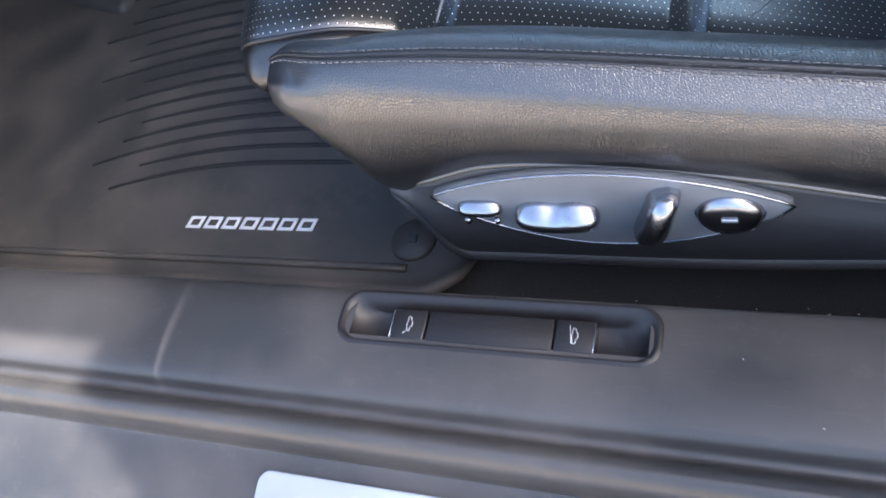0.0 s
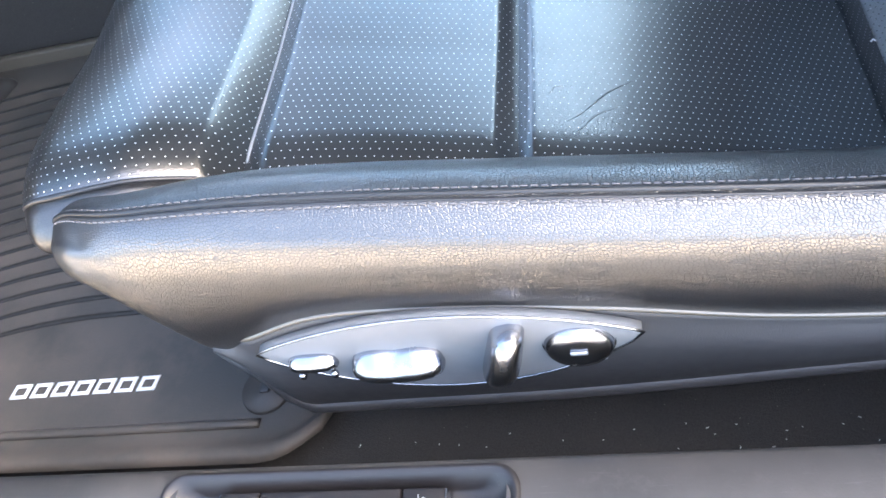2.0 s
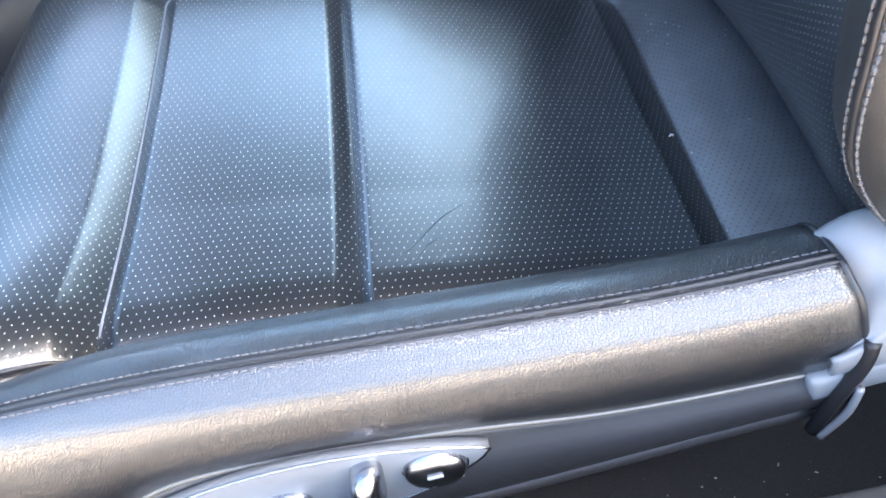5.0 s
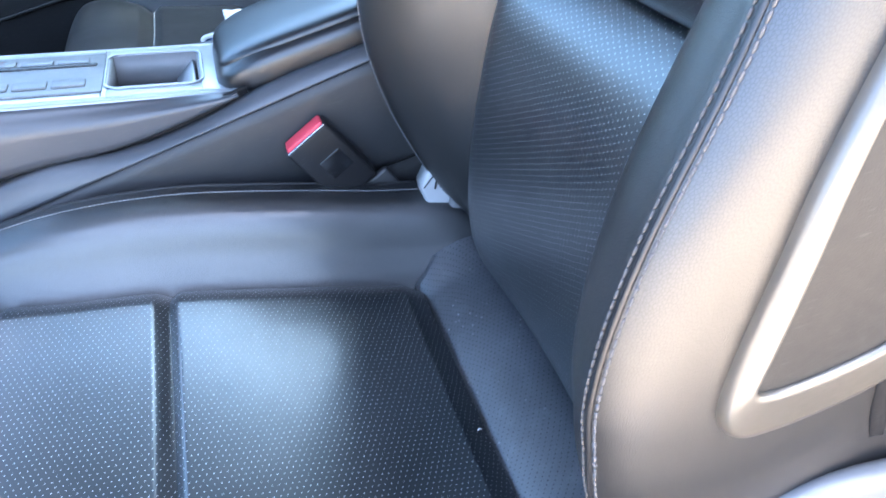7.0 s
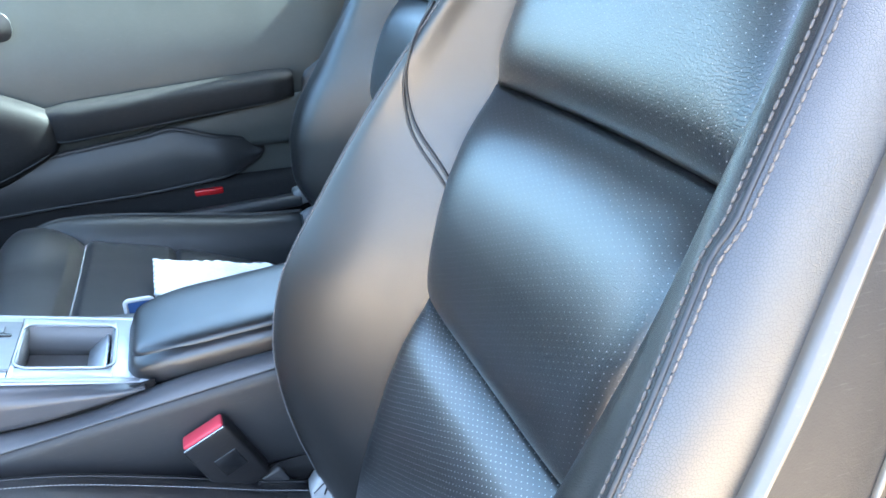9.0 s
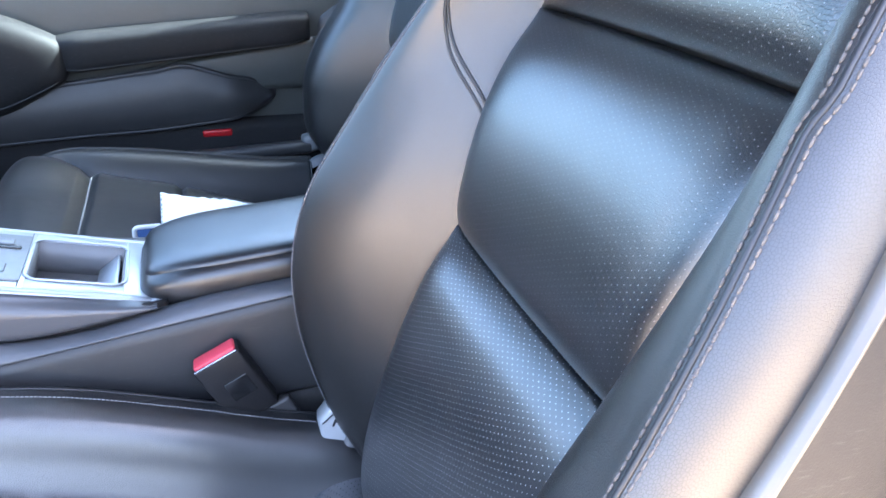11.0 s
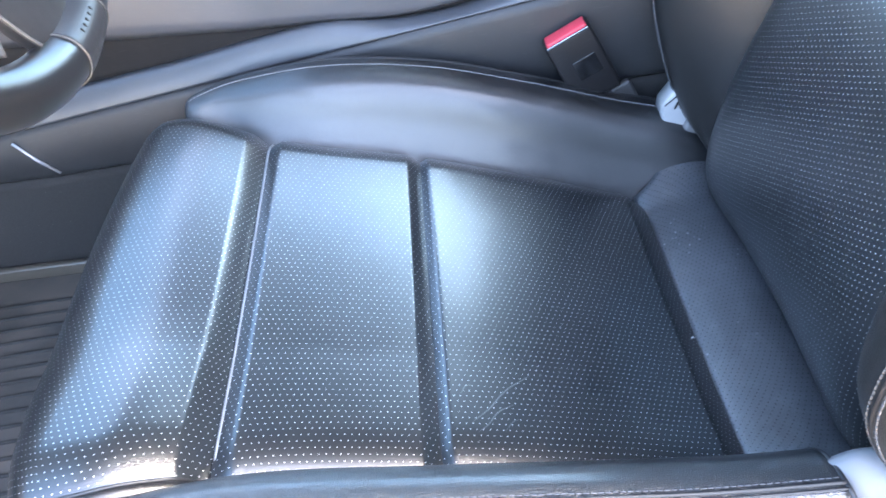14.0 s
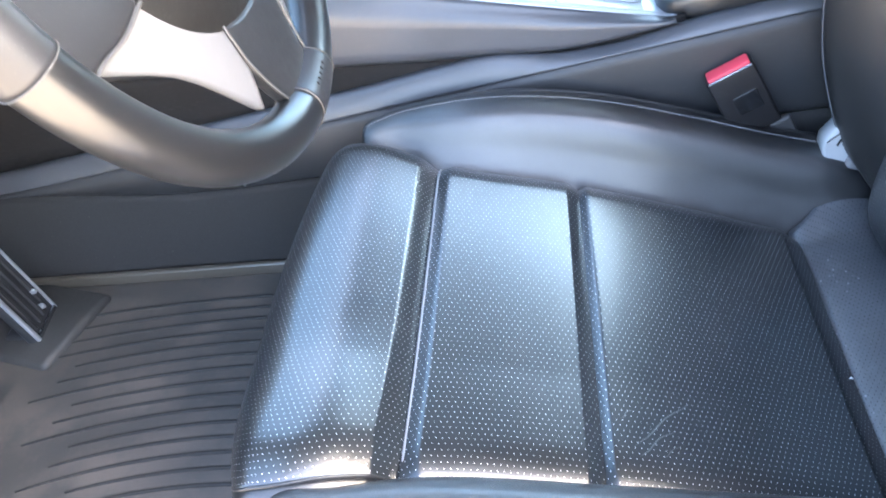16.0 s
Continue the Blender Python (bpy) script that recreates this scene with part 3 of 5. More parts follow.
        def fin(u, t):
            """Upright lever, broad at the foot, with a ridge down its face and a slanted crown."""
            w = 2 * math.pi * t
            k, c = math.cos(w), math.sin(w)
            grow = math.sqrt(max(0.0, 1 - (2 * u - 1) ** 8))
            half = (0.0108 - 0.0022 * u) * grow
            deep = (0.0105 + 0.0045 * math.sin(math.pi * min(1.0, u * 0.95))) * grow
            px = math.copysign(abs(k) ** 0.75, k) * half
            py = -max(0.0, c) * deep * 1.25 if c > 0 else 0.006 * grow * abs(c)
            return (px + 0.012 * (u - 0.5), py - 0.2655 - 0.002 * (1 - u), 0.3595 + 0.0450 * u - SEAT_Z - 0.20 * py)
        lever = sheet(fin, 26, 40, True)
        bmesh.ops.remove_doubles(lever, verts=lever.verts, dist=1e-6)
        lever.transform(Matrix.Translation((-0.0385, 0, 0.003)))
        part("backrest_lever", lever, DARK_CHROME, face, "chrome backrest lever")
        dial = bmesh.new()
        rings = ((0.0185, 0.0), (0.0182, 0.0018), (0.0174, 0.0014), (0.0172, 0.0030), (0.0164, 0.0055), (0.0145, 0.0072), (0.0105, 0.0082), (0.0060, 0.0086), (0.0008, 0.0087))
        for r, h in rings:
            for a in range(40):
                dial.verts.new((r * math.cos(a * math.pi / 20), r * 0.86 * math.sin(a * math.pi / 20), h))
        dial.verts.ensure_lookup_table()
        for k in range(len(rings) - 1):
            for a in range(40):
                b = (a + 1) % 40
                dial.faces.new((dial.verts[k * 40 + a], dial.verts[k * 40 + b], dial.verts[k * 40 + 40 + b], dial.verts[k * 40 + 40 + a]))
        dial.transform(Matrix.Translation((-0.001, -0.2645, 0.3835 - SEAT_Z)) @ Matrix.Rotation(radians(84), 4, "X"))
        knob = part("lumbar_dial", dial, DARK_CHROME, face, "round chrome four-way switch")
        part("dial_mark", block((0.0085, 0.0012, 0.0034), (-0.001, -0.2733, 0.3860 - SEAT_Z), 0.0005, 2, (12, 0, 0)), SILVER, knob)
        for q in (-1, 1):
            part("dial_mark", block((0.0030, 0.0020, 0.0022), (-0.001 + q * 0.0115, -0.2690, 0.3725 - SEAT_Z), 0.0008, 2), SILVER, knob)

    # backrest
    def lean_pad(za, zb, puff, lo_soft=True):
        def fn(u, t):
            z = za + (zb - za) * u
            v = (2 * t - 1) * (back_wi(z) + 0.002)
            d_end = min(z - za, zb - z)
            d_side = back_wi(z) + 0.002 - abs(v)
            e = (1 - math.exp(-max(d_end, 0) / 0.017)) * (1 - math.exp(-max(d_side, 0) / 0.013))
            sag = 0.010 * (1 - (v / 0.16) ** 2)
            z -= 0.012 * math.exp(-((z - 0.672) / 0.09) ** 2) * (1 - (v / 0.16) ** 2)
            return W(back_x(z) + 0.012 + sag - puff * e, v, z)
        return fn
    part("lower_back_pad", sheet(lean_pad(0.335, 0.671, 0.031), 90, 70), BACK_HIDE, seat, thick=0.004)
    part("upper_back_pad", sheet(lean_pad(0.673, 0.846, 0.029), 60, 70), UPPER_HIDE, seat, thick=0.004)
    part("head_pad", sheet(lean_pad(0.848, 1.16, 0.031), 50, 60), UPPER_HIDE, seat, thick=0.004)

    lobe_x = lerp_table([(0.447, 0.262), (0.449, 0.250), (0.455, 0.240), (0.466, 0.232), (0.478, 0.2245), (0.506, 0.2120), (0.54, 0.2075), (0.575, 0.2085), (0.61, 0.212)])

    def wing(q):
        def fn(u, t):
            z = 0.36 + 0.80 * u if q > 0 else 0.447 + 0.713 * (u ** 1.6 * 0.4 + u * 0.6)
            xi, wi, hw = back_x(z) + 0.012, back_wi(z), back_hw(z)
            if q > 0:
                xe, foot = back_xe(z), 1 - smooth_step((z - 0.36) / 0.10)
            else:
                k = smooth_step((z - 0.55) / 0.05)
                xe = lobe_x(z) * (1 - k) + k * (back_xe(z) - 0.012 + 0.017 * smooth_step((z - 0.56) / 0.17))
                foot = 1 - min(1.0, (z - 0.447) / 0.05)
                foot = 1 - math.sqrt(1 - foot**2)
            hw = hw - 0.02 * foot**2 if q > 0 else max(hw, 0.2525 if z < 0.56 else 0.0) - 0.007 * foot
            sec = [(xi + 0.010, wi - 0.002), (xi - 0.006, wi + 0.004), (xi + (xe - xi) * (0.80 if q < 0 else 0.62), wi + (hw - wi) * (0.39 if q < 0 else 0.38)), (xe + 0.002, hw - (0.024 if q < 0 else 0.026)),
                   (xe + 0.004, hw - 0.010), (xe + 0.022, hw - 0.001), (xe + 0.06, hw + 0.001), (xe + 0.13, hw - 0.004), (xi + 0.13, hw - 0.02)]
            p = bend(sec, t)
            return W(p.x, q * p.y, z)
        return fn
    for q, nm in ((-1, "outer_wing"), (1, "inner_wing")):
        fn = wing(q)
        part(nm, sheet(fn, 100, 97), WING_HIDE, seat, thick=0.003)
        cap = bmesh.new()
        cap.faces.new([cap.verts.new(fn(0.0, k / 96)) for k in range(97)])
        part("wing_end", cap, LEATHER, seat, thick=0.002)
        out = (-1, side * q * 0.8, 0.2)
        seam = [(lambda u, s=s: s + (0.032 * smooth_step((u - 0.634) / 0.022) if q < 0 else 0.0)) for s in (0.445, 0.415, 0.475)]
        lo = 0.05 if q > 0 else 0.012
        part("wing_piping", tube(on(fn, seam[0], 0.0011, out, 120, lo, 0.88), 0.0017, 8), PIPING, seat, "black leather piping")
        part("wing_stitching", stitches(on(fn, seam[1], 0.0019, out, 120, lo, 0.88), 0.0044, 0.0004, 0.0008, stitches(on(fn, seam[2], 0.0019, out, 120, lo, 0.88), 0.0044, 0.0004, 0.0008) if q < 0 else None), FRAYED_THREAD if q < 0 else THREAD, seat, "pale grey stitching, frayed by wear", kind="stuff")
        if q < 0 and controls:
            fray, hair = bmesh.new(), random.Random(3)
            edge = on(fn, seam[2], 0.0022, out, 400, 0.0, 0.64)
            for p in edge:
                if hair.random() < 0.45 + 0.4 * math.sin(p.z * 60):
                    d = Vector((hair.uniform(-0.3, 1.0), hair.uniform(-0.6, 0.2), hair.uniform(-0.8, 0.8))) * 0.0012
                    tube([p - d, p + Vector((0, -0.0006, 0)), p + d], 0.00025, 4, bm=fray)
            part("fray", fray, WORN_THREAD, seat, "loose frayed thread ends", kind="stuff")
        if q > 0:
            slant = [on(fn, 0.10 + 0.36 * k / 30, 0.0022, (-1, -side * q * (0.9 - k / 40), 0.1), 1, (0.752 + 0.155 * k / 30 - 0.36) / 0.80, 0.99)[0] for k in range(31)]
            for d in (-0.004, 0.004):
                line = [p + Vector((0.3 * d, 0, d)) for p in slant]
                part("wing_seam", stitches(line, 0.0035, 0.0010, 0.0010, tube(line, 0.0014, 6)), PIPING, seat, "stitched cross seam")

    # rear shell with its raised lip
    def shell(u, t):
        z = 0.40 + 0.74 * u
        hw = back_hw(z) - 0.004
        a = math.pi * (t - 0.5)
        return W(back_xe(z) + 0.125 + 0.05 * math.cos(a) ** 0.7, hw * math.sin(a), z)
    part("back_shell", sheet(shell, 40, 36), MATT, seat, "grey plastic backrest shell", thick=0.003)
    foot_way = [(0.475, 1.0), (0.420, 0.90), (0.380, 0.838), (0.346, 0.781), (0.312, 0.729), (0.291, 0.691), (0.277, 0.656), (0.265, 0.624), (0.2575, 0.597), (0.2575, 0.582), (0.265, 0.569),
                (0.283, 0.5655), (0.303, 0.5655), (0.325, 0.568), (0.343, 0.575), (0.357, 0.592), (0.367, 0.620), (0.380, 0.668), (0.404, 0.745), (0.450, 0.86), (0.515, 1.0)]
    crest_way = [(0.482, 1.0), (0.427, 0.905), (0.384, 0.835), (0.349, 0.781), (0.318, 0.731), (0.2995, 0.694), (0.286, 0.656), (0.2755, 0.625), (0.2705, 0.611), (0.2685, 0.604), (0.272, 0.599),
                 (0.284, 0.5965), (0.303, 0.5965), (0.325, 0.599), (0.340, 0.604), (0.350, 0.617), (0.357, 0.640), (0.371, 0.680), (0.397, 0.750), (0.444, 0.865), (0.509, 1.0)]
    for q in (-1, 1):
        def flank_rim(u, t, q=q):
            """Proud rounded rim that runs down the front, round the foot and up the rear of the shell's side."""
            a, c = bend(foot_way, u), bend(crest_way, u)
            k = min(1.0, t / 0.82)
            p = a.lerp(c, k)
            lift = 0.0115 * (0.72 * min(1.0, k / 0.16) ** 0.6 + 0.28 * k) - 0.0030 * smooth_step((t - 0.82) / 0.18) - 0.004 * (t == 0)
            return W(p.x + 0.0, q * (back_hw(p.y) - 0.001 + lift), p.y)

        def flank_face(u, t, q=q):
            a, c = bend(crest_way, 0.5 - 0.5 * u), bend(crest_way, 0.5 + 0.5 * u)
            p = a.lerp(c, t)
            return W(p.x, q * (back_hw(p.y) + 0.0072 + 0.002 * math.sin(math.pi * t) * u), p.y)
        part("shell_flank", sheet(flank_rim, 200, 16), SHELL, seat, "smooth rounded rim of the backrest shell", thick=0.0015)
        part("shell_side", sheet(flank_face, 80, 24), SHELL_FACE, seat, "scuffed grey plastic shell side", thick=0.002)

    # recliner covers
    ridge_z = lerp_table([(0.195, 0.400), (0.22, 0.418), (0.24, 0.446), (0.257, 0.473), (0.275, 0.488), (0.31, 0.498), (0.36, 0.490), (0.42, 0.455)])

    def cover(u, t):
        """Broad moulding over the recliner: a hollow top beside the lobe, a rounded outer edge and an upright side."""
        x = 0.204 + 0.216 * u
        r = ridge_z(x)
        inner = 0.447 + 0.012 * smooth_step((x - 0.20) / 0.03) - 0.012 * smooth_step((x - 0.24) / 0.04)
        sec = [(-0.214, inner - 0.020), (-0.222, inner - 0.004), (-0.236, inner + 0.30 * (r - inner)), (-0.247, inner + 0.75 * (r - inner)), (-0.2555, r), (-0.2625, r - 0.008),
               (-0.2655, 0.5 * r + 0.200), (-0.2665, 0.398), (-0.2655, 0.390)]
        p = bend(sec, t)
        return W(x, p.x, p.y)
    moulding = part("recliner_cover", sheet(cover, 60, 64), COVER, seat, "pale grey recliner cover", thick=0.003)
    part("cover_joint", tube([Vector(cover(0.115 + 0.10 * (1 - k / 20), 0.05 + 0.62 * k / 20)) + Vector((0, -side * 0.0004, 0.0014)) for k in range(21)], 0.0006, 6), MATT, moulding, "thin dark joint line")
    part("lower_moulding", block((0.225, 0.010, 0.022), (0.308, side * -0.2615, 0.381 - SEAT_Z), 0.004, 3, (0, -4, 0)), HINGE, seat, "grey moulding under the recliner cover")
    part("slot", block((0.030, 0.020, 0.012), (0.272, side * -0.243, 0.462 - SEAT_Z), 0.003, 2, (0, -30, 0)), BLACK, seat)
    part("end_strap", tube(spline([W(0.222, -0.2655, 0.412), W(0.2185, -0.268, 0.395), W(0.209, -0.2685, 0.365), W(0.2015, -0.267, 0.330)], 20), 0.0040, 8), BLACK, seat, "black trim strap at the bolster's end")
    part("strap_clip", tube(spline([W(0.2185, -0.2715, 0.378), W(0.2145, -0.2725, 0.355), W(0.204, -0.271, 0.328)], 14), 0.0022, 8), HINGE, seat, "worn bright clip")
    flat = Matrix.Translation((0, 0.229 * side + 0.011, -SEAT_Z)) @ Matrix.Rotation(radians(90), 4, "X")
    bracket = part("recliner_cover", slab([(0.2535, 0.4510), (0.2350, 0.4260), (0.2345, 0.4150), (0.2400, 0.3830), (0.262, 0.356), (0.312, 0.356), (0.312, 0.45)], 0.022, 0.004, 3, flat), BRACKET, seat, "pale grey recliner cover")
    part("cover_joint", tube([W(x, 0.2175, z) for x, z in ((0.2370, 0.4245), (0.248, 0.4340), (0.2590, 0.4410))], 0.0007, 6), SATIN, bracket, "thin dark joint line")
    part("cover_hook", tube(spline([W(x, 0.2170, z) for x, z in ((0.2480, 0.4200), (0.2520, 0.4290), (0.2590, 0.4310), (0.2660, 0.4230))], 18), 0.0011, 6), SATIN, bracket)
    part("cover_foot", block((0.060, 0.020, 0.030), (0.286, side * 0.222, 0.384 - SEAT_Z), 0.006, 3, (0, 22, 0)), HINGE, bracket, "grey lower part of the cover")
    for q in (-1, 1):
        part("seat_rail", block((0.56, 0.035, 0.022), (0.03, q * 0.17, 0.011), 0.004), SATIN, seat)
        part("seat_riser", block((0.30, 0.02, 0.06), (0.03, q * 0.17, 0.035), 0.006), SATIN, seat)
    return seat


build_seat("driver_seat", 0.0, 0.505, 1, "black leather sports seat with perforated pads and worn bolster", True)
build_seat("passenger_seat", 0.140, 1.255, -1, "black leather sports seat beside the centre console", False)


# ---- the car's shell ----
def box_bm(x0, x1, y0, y1, z0, z1, bevel=0.0):
    return block((x1 - x0, y1 - y0, z1 - z0), ((x0 + x1) / 2, (y0 + y1) / 2, (z0 + z1) / 2), bevel)


g = bmesh.new()
bmesh.ops.create_grid(g, x_segments=8, y_segments=8, size=60)
structure("ground", g, CONCRETE, "pale sunlit concrete driveway", "ground")
structure("floor", box_bm(-1.05, 0.75, 0.19, 1.57, 0.19, 0.236), CARPET, "black car floor carpet with specks of lint", "floor")
structure("wall_front", box_bm(-1.15, -1.05, 0.10, 1.66, 0.05, 0.72), CARPET, "carpeted bulkhead of the footwell", "wall", False)
# Unseen wall, carried up to the roof to keep the sun out.
structure("wall_rear", box_bm(0.75, 0.83, 0.10, 1.66, 0.05, 1.29), CARPET, "added full-height rear wall, out of sight", "wall", False)
# Unseen roof, sized to shade the cabin and darken the pads' reflections.
structure("ceiling", box_bm(-0.30, 1.05, 0.34, 1.42, 1.29, 1.33, 0.01), HEADLINE, "dark grey headlining", "ceiling", False)
for k, y0, y1 in ((1, 0.34, 0.10), (2, 1.42, 1.66)):
    w = bmesh.new()
    q = 1 if y1 > y0 else -1
    lo, mid = y1 + q * 0.06, y1 + q * 0.04
    prof = [(lo, 0.12), (mid, 0.95), (y0 + q * 0.03, 1.32), (y0 - q * 0.03, 1.32), (y1 - q * 0.03, 0.95), (y1 - q * 0.03, 0.12)]
    a = [w.verts.new((0.60 + 0.10 * (z > 1.2), y, z)) for y, z in prof]
    e = [w.verts.new((1.05, y, z)) for y, z in prof]
    w.faces.new(a)
    w.faces.new(e)
    for i in range(6):
        w.faces.new((a[i], a[(i + 1) % 6], e[(i + 1) % 6], e[i]))
    structure("wall_quarter_%d" % k, w, SATIN, "black rear quarter lining and pillar", "wall", False)
def tinted_glass(name, thin, clear_at):
    m = Net(name)
    m.n.remove(m.b)
    clear, shine, both = m.n.new("ShaderNodeBsdfTransparent"), m.n.new("ShaderNodeBsdfGlossy"), m.n.new("ShaderNodeMixShader")
    smear = m.noise(m.coord(), 6, 4)
    m.put(clear.inputs[0], m.mix(smear, rgb(*thin), rgb(*clear_at)))
    shine.inputs["Roughness"].default_value = 0.02
    both.inputs[0].default_value = 0.07
    m.l.new(clear.outputs[0], both.inputs[1])
    m.l.new(shine.outputs[0], both.inputs[2])
    m.l.new(both.outputs[0], m.n["Material Output"].inputs[0])
    return m.mat


TINTED = tinted_glass("tinted_glass", (0.64, 0.88, 0.98), (0.70, 0.92, 0.99))
# Unseen screen, tinted darker than the side glass to dim the pads' reflections.
SCREEN = tinted_glass("darkened_tinted_glass", (0.50, 0.64, 0.67), (0.56, 0.69, 0.71))
structure("window_1", sheet(lambda u, t: (-0.62 + 0.45 * t + (1.25 - 0.38 * t) * u, 1.655 - 0.225 * t - 0.02 * math.sin(math.pi * t), 0.94 + 0.375 * t), 8, 8), TINTED, "green tinted side window of the far door", "window")
structure("window_2", sheet(lambda u, t: (-1.15 + 0.86 * t - 0.06 * math.sin(math.pi * u), 0.16 + 0.17 * t + (1.44 - 0.34 * t) * u, 0.94 + 0.37 * t + 0.03 * math.sin(math.pi * t)), 10, 10), SCREEN, "green tinted windscreen", "window")
# Unseen plate, added to close the shell behind the rear wall.
structure("wall_shelf", box_bm(0.83, 1.05, 0.10, 1.66, 1.06, 1.10), CARPET, "added rear closing shelf, out of sight", "wall", False)


def sill(u, t):
    sec = [(0.205, 0.22), (0.196, 0.30), (0.186, 0.372), (0.178, 0.388), (0.150, 0.391), (0.122, 0.390), (0.113, 0.387), (0.109, 0.379), (0.104, 0.378),
           (0.099, 0.384), (0.093, 0.386), (0.087, 0.380), (0.083, 0.366), (0.078, 0.361), (0.040, 0.354), (0.005, 0.345), (-0.02, 0.325), (-0.035, 0.28), (-0.03, 0.18), (0.0, 0.12)]
    p = bend(sec, t)
    return (-1.1 + 1.9 * u, p.x, p.y)


def far_sill(u, t):
    x, y, z = sill(u, t)
    return (x, 1.76 - y, z)


SLOT = (-0.1235, 0.1615)
near_sill = sheet(sill, 380, 96)
slot = [f for f in near_sill.faces if abs(f.calc_center_median().x - SLOT[0]) < 0.0855 and abs(f.calc_center_median().y - SLOT[1]) < 0.0120]
bmesh.ops.delete(near_sill, geom=slot, context="FACES")
structure("sill_1", near_sill, SILL, "scuffed black door sill trim", "door sill")
structure("sill_2", sheet(far_sill, 12, 96), SATIN, "black sill under the far door", "door sill")


# release panel let into the sill
release = thing("release_panel", (*SLOT, 0.391), "black sill panel with two lid release buttons", "release panel")
well = bmesh.new()
loops = []
for w, h, r, dy, z in ((0.186, 0.0345, 0.0125, 0.0, 0.0002), (0.183, 0.0320, 0.0115, 0.0, 0.0016), (0.180, 0.0295, 0.0110, 0.0, 0.0014), (0.176, 0.0265, 0.0105, -0.0006, -0.0006),
                       (0.171, 0.0225, 0.0100, -0.0016, -0.0042), (0.160, 0.0205, 0.0095, -0.0020, -0.0082), (0.146, 0.0190, 0.0080, -0.0022, -0.0104)):
    loops.append([well.verts.new((x, y + dy, z)) for x, y in rounded(w, h, r, 8)])
for lo, hi in zip(loops, loops[1:]):
    for i in range(len(lo)):
        j = (i + 1) % len(lo)
        well.faces.new((lo[i], lo[j], hi[j], hi[i]))
well.faces.new(loops[-1])
part("well", well, BLACK, release, "scooped satin black recess")
for x, w, nm in ((-0.0475, 0.0205, "lid_button"), (0.0, 0.0725, "centre_blank"), (0.0475, 0.0205, "lid_button")):
    b = part(nm, block((w, 0.0185, 0.0115), (x, -0.0030, -0.0050), 0.0010, 2), BLACK, release)
    if nm == "lid_button":
        q = 1 if x > 0 else -1
        car = [(0.0, -0.0052), (0.0012, -0.0046), (0.0012, -0.0025), (0.0024, -0.0012), (0.0024, 0.0016), (0.0012, 0.0030), (0.0012, 0.0048), (0.0, 0.0054),
               (-0.0010, 0.0046), (-0.0008, 0.003), (-0.0014, 0.0), (-0.0008, -0.003), (-0.0010, -0.0046)]
        part("icon", tube([(x + 0.88 * a, -0.003 + 0.84 * c, 0.0009) for a, c in car], 0.00015, 5, True), WHITE, b, "white car outline with open lid")
        part("icon_lid", tube([(x - 0.0009, -0.0074, 0.0009), (x - 0.0026, -0.0090 + 0.012 * (q > 0), 0.0009)], 0.00015, 5), WHITE, b)
        part("edge", block((0.0009, 0.0175, 0.0112), (x + q * 0.0107, -0.003, -0.0048), 0.0003, 2), CHROME, b, "bright worn button edge")

scuff = thing("scuff_plate", (0.0, 0.036, 0.3560), "silver scuff plate with rounded ends on the sill", "scuff plate")
tilt = pose(0.005, 0.0, 0.0, 10, 0, 0)
part("plate", slab(rounded(0.52, 0.072, 0.008), 0.0016, 0.0006, 2, tilt), SILVER, scuff)
part("emblem", tube([tilt @ Vector((-0.175 + 0.035 * math.cos(a), -0.018 + 0.035 * math.sin(a), 0.0022)) for a in np.linspace(0.5, 2.9, 24)], lambda u: 0.0006 + 0.0022 * u, 8, flat=0.3), CHROME, scuff, "bright swept shape")


# floor mat
mat_thing = thing("floor_mat", (-0.60, 0.50, 0.236), "black ribbed rubber floor mat with dusty patches", "floor mat")


def mat_sheet(u, t):
    x = -1.02 + 0.83 * u
    y0 = 0.236 + 0.02 * smooth_step((-0.75 - x) / 0.2) + 0.055 * (1 - math.sqrt(1 - min(1.0, max(0.0, x + 0.246) / 0.055) ** 2))
    y = y0 + (0.775 - y0) * t
    z = 0.250 + 0.010 * math.exp(-((y - y0 - 0.006) / 0.008) ** 2) + 0.06 * smooth_step((-0.80 - x) / 0.25) - 0.012 * smooth_step((x + 0.205) / 0.012)
    return (x + 0.60, y - 0.50, z - 0.236)


part("sheet", sheet(mat_sheet, 80, 70), RUBBER, mat_thing, thick=0.004)
for k in range(19):
    y = 0.378 + 0.0205 * k
    pts = []
    for i in range(48):
        x = -0.80 + 0.60 * i / 47
        yy = y - (0.9 - 0.04 * k) * max(0.0, -0.42 - x) ** 2 - 0.25 * max(0.0, x + 0.36) ** 2
        keep = -0.61 - 0.008 * k + 0.03 * math.sin(k * 2.1) < x
        if keep and 0.33 < yy < 0.728:
            z = mat_sheet((x + 1.02) / 0.83, (yy - 0.236) / 0.539)[2]
            pts.append((x + 0.60, yy - 0.50, z + 0.0016))
    if len(pts) > 4:
        part("rib", tube(pts, lambda u: 0.0006 + 0.0024 * math.sin(math.pi * min(1, 0.08 + u)) ** 0.4, 6, flat=0.9), RIB, mat_thing)
part("edge_ridge", tube([(-1.0 + 0.60 + 0.75 * i / 30, 0.268 - 0.5, 0.017) for i in range(31)], 0.004, 6, flat=0.7), RUBBER, mat_thing)
disc = bmesh.new()
bmesh.ops.create_cone(disc, cap_ends=True, segments=32, radius1=0.021, radius2=0.019, depth=0.005)
disc.transform(pose(-0.25 + 0.60, 0.295 - 0.5, 0.017))
fix = part("fixing", disc, RUBBER, mat_thing, "round mat fixing")
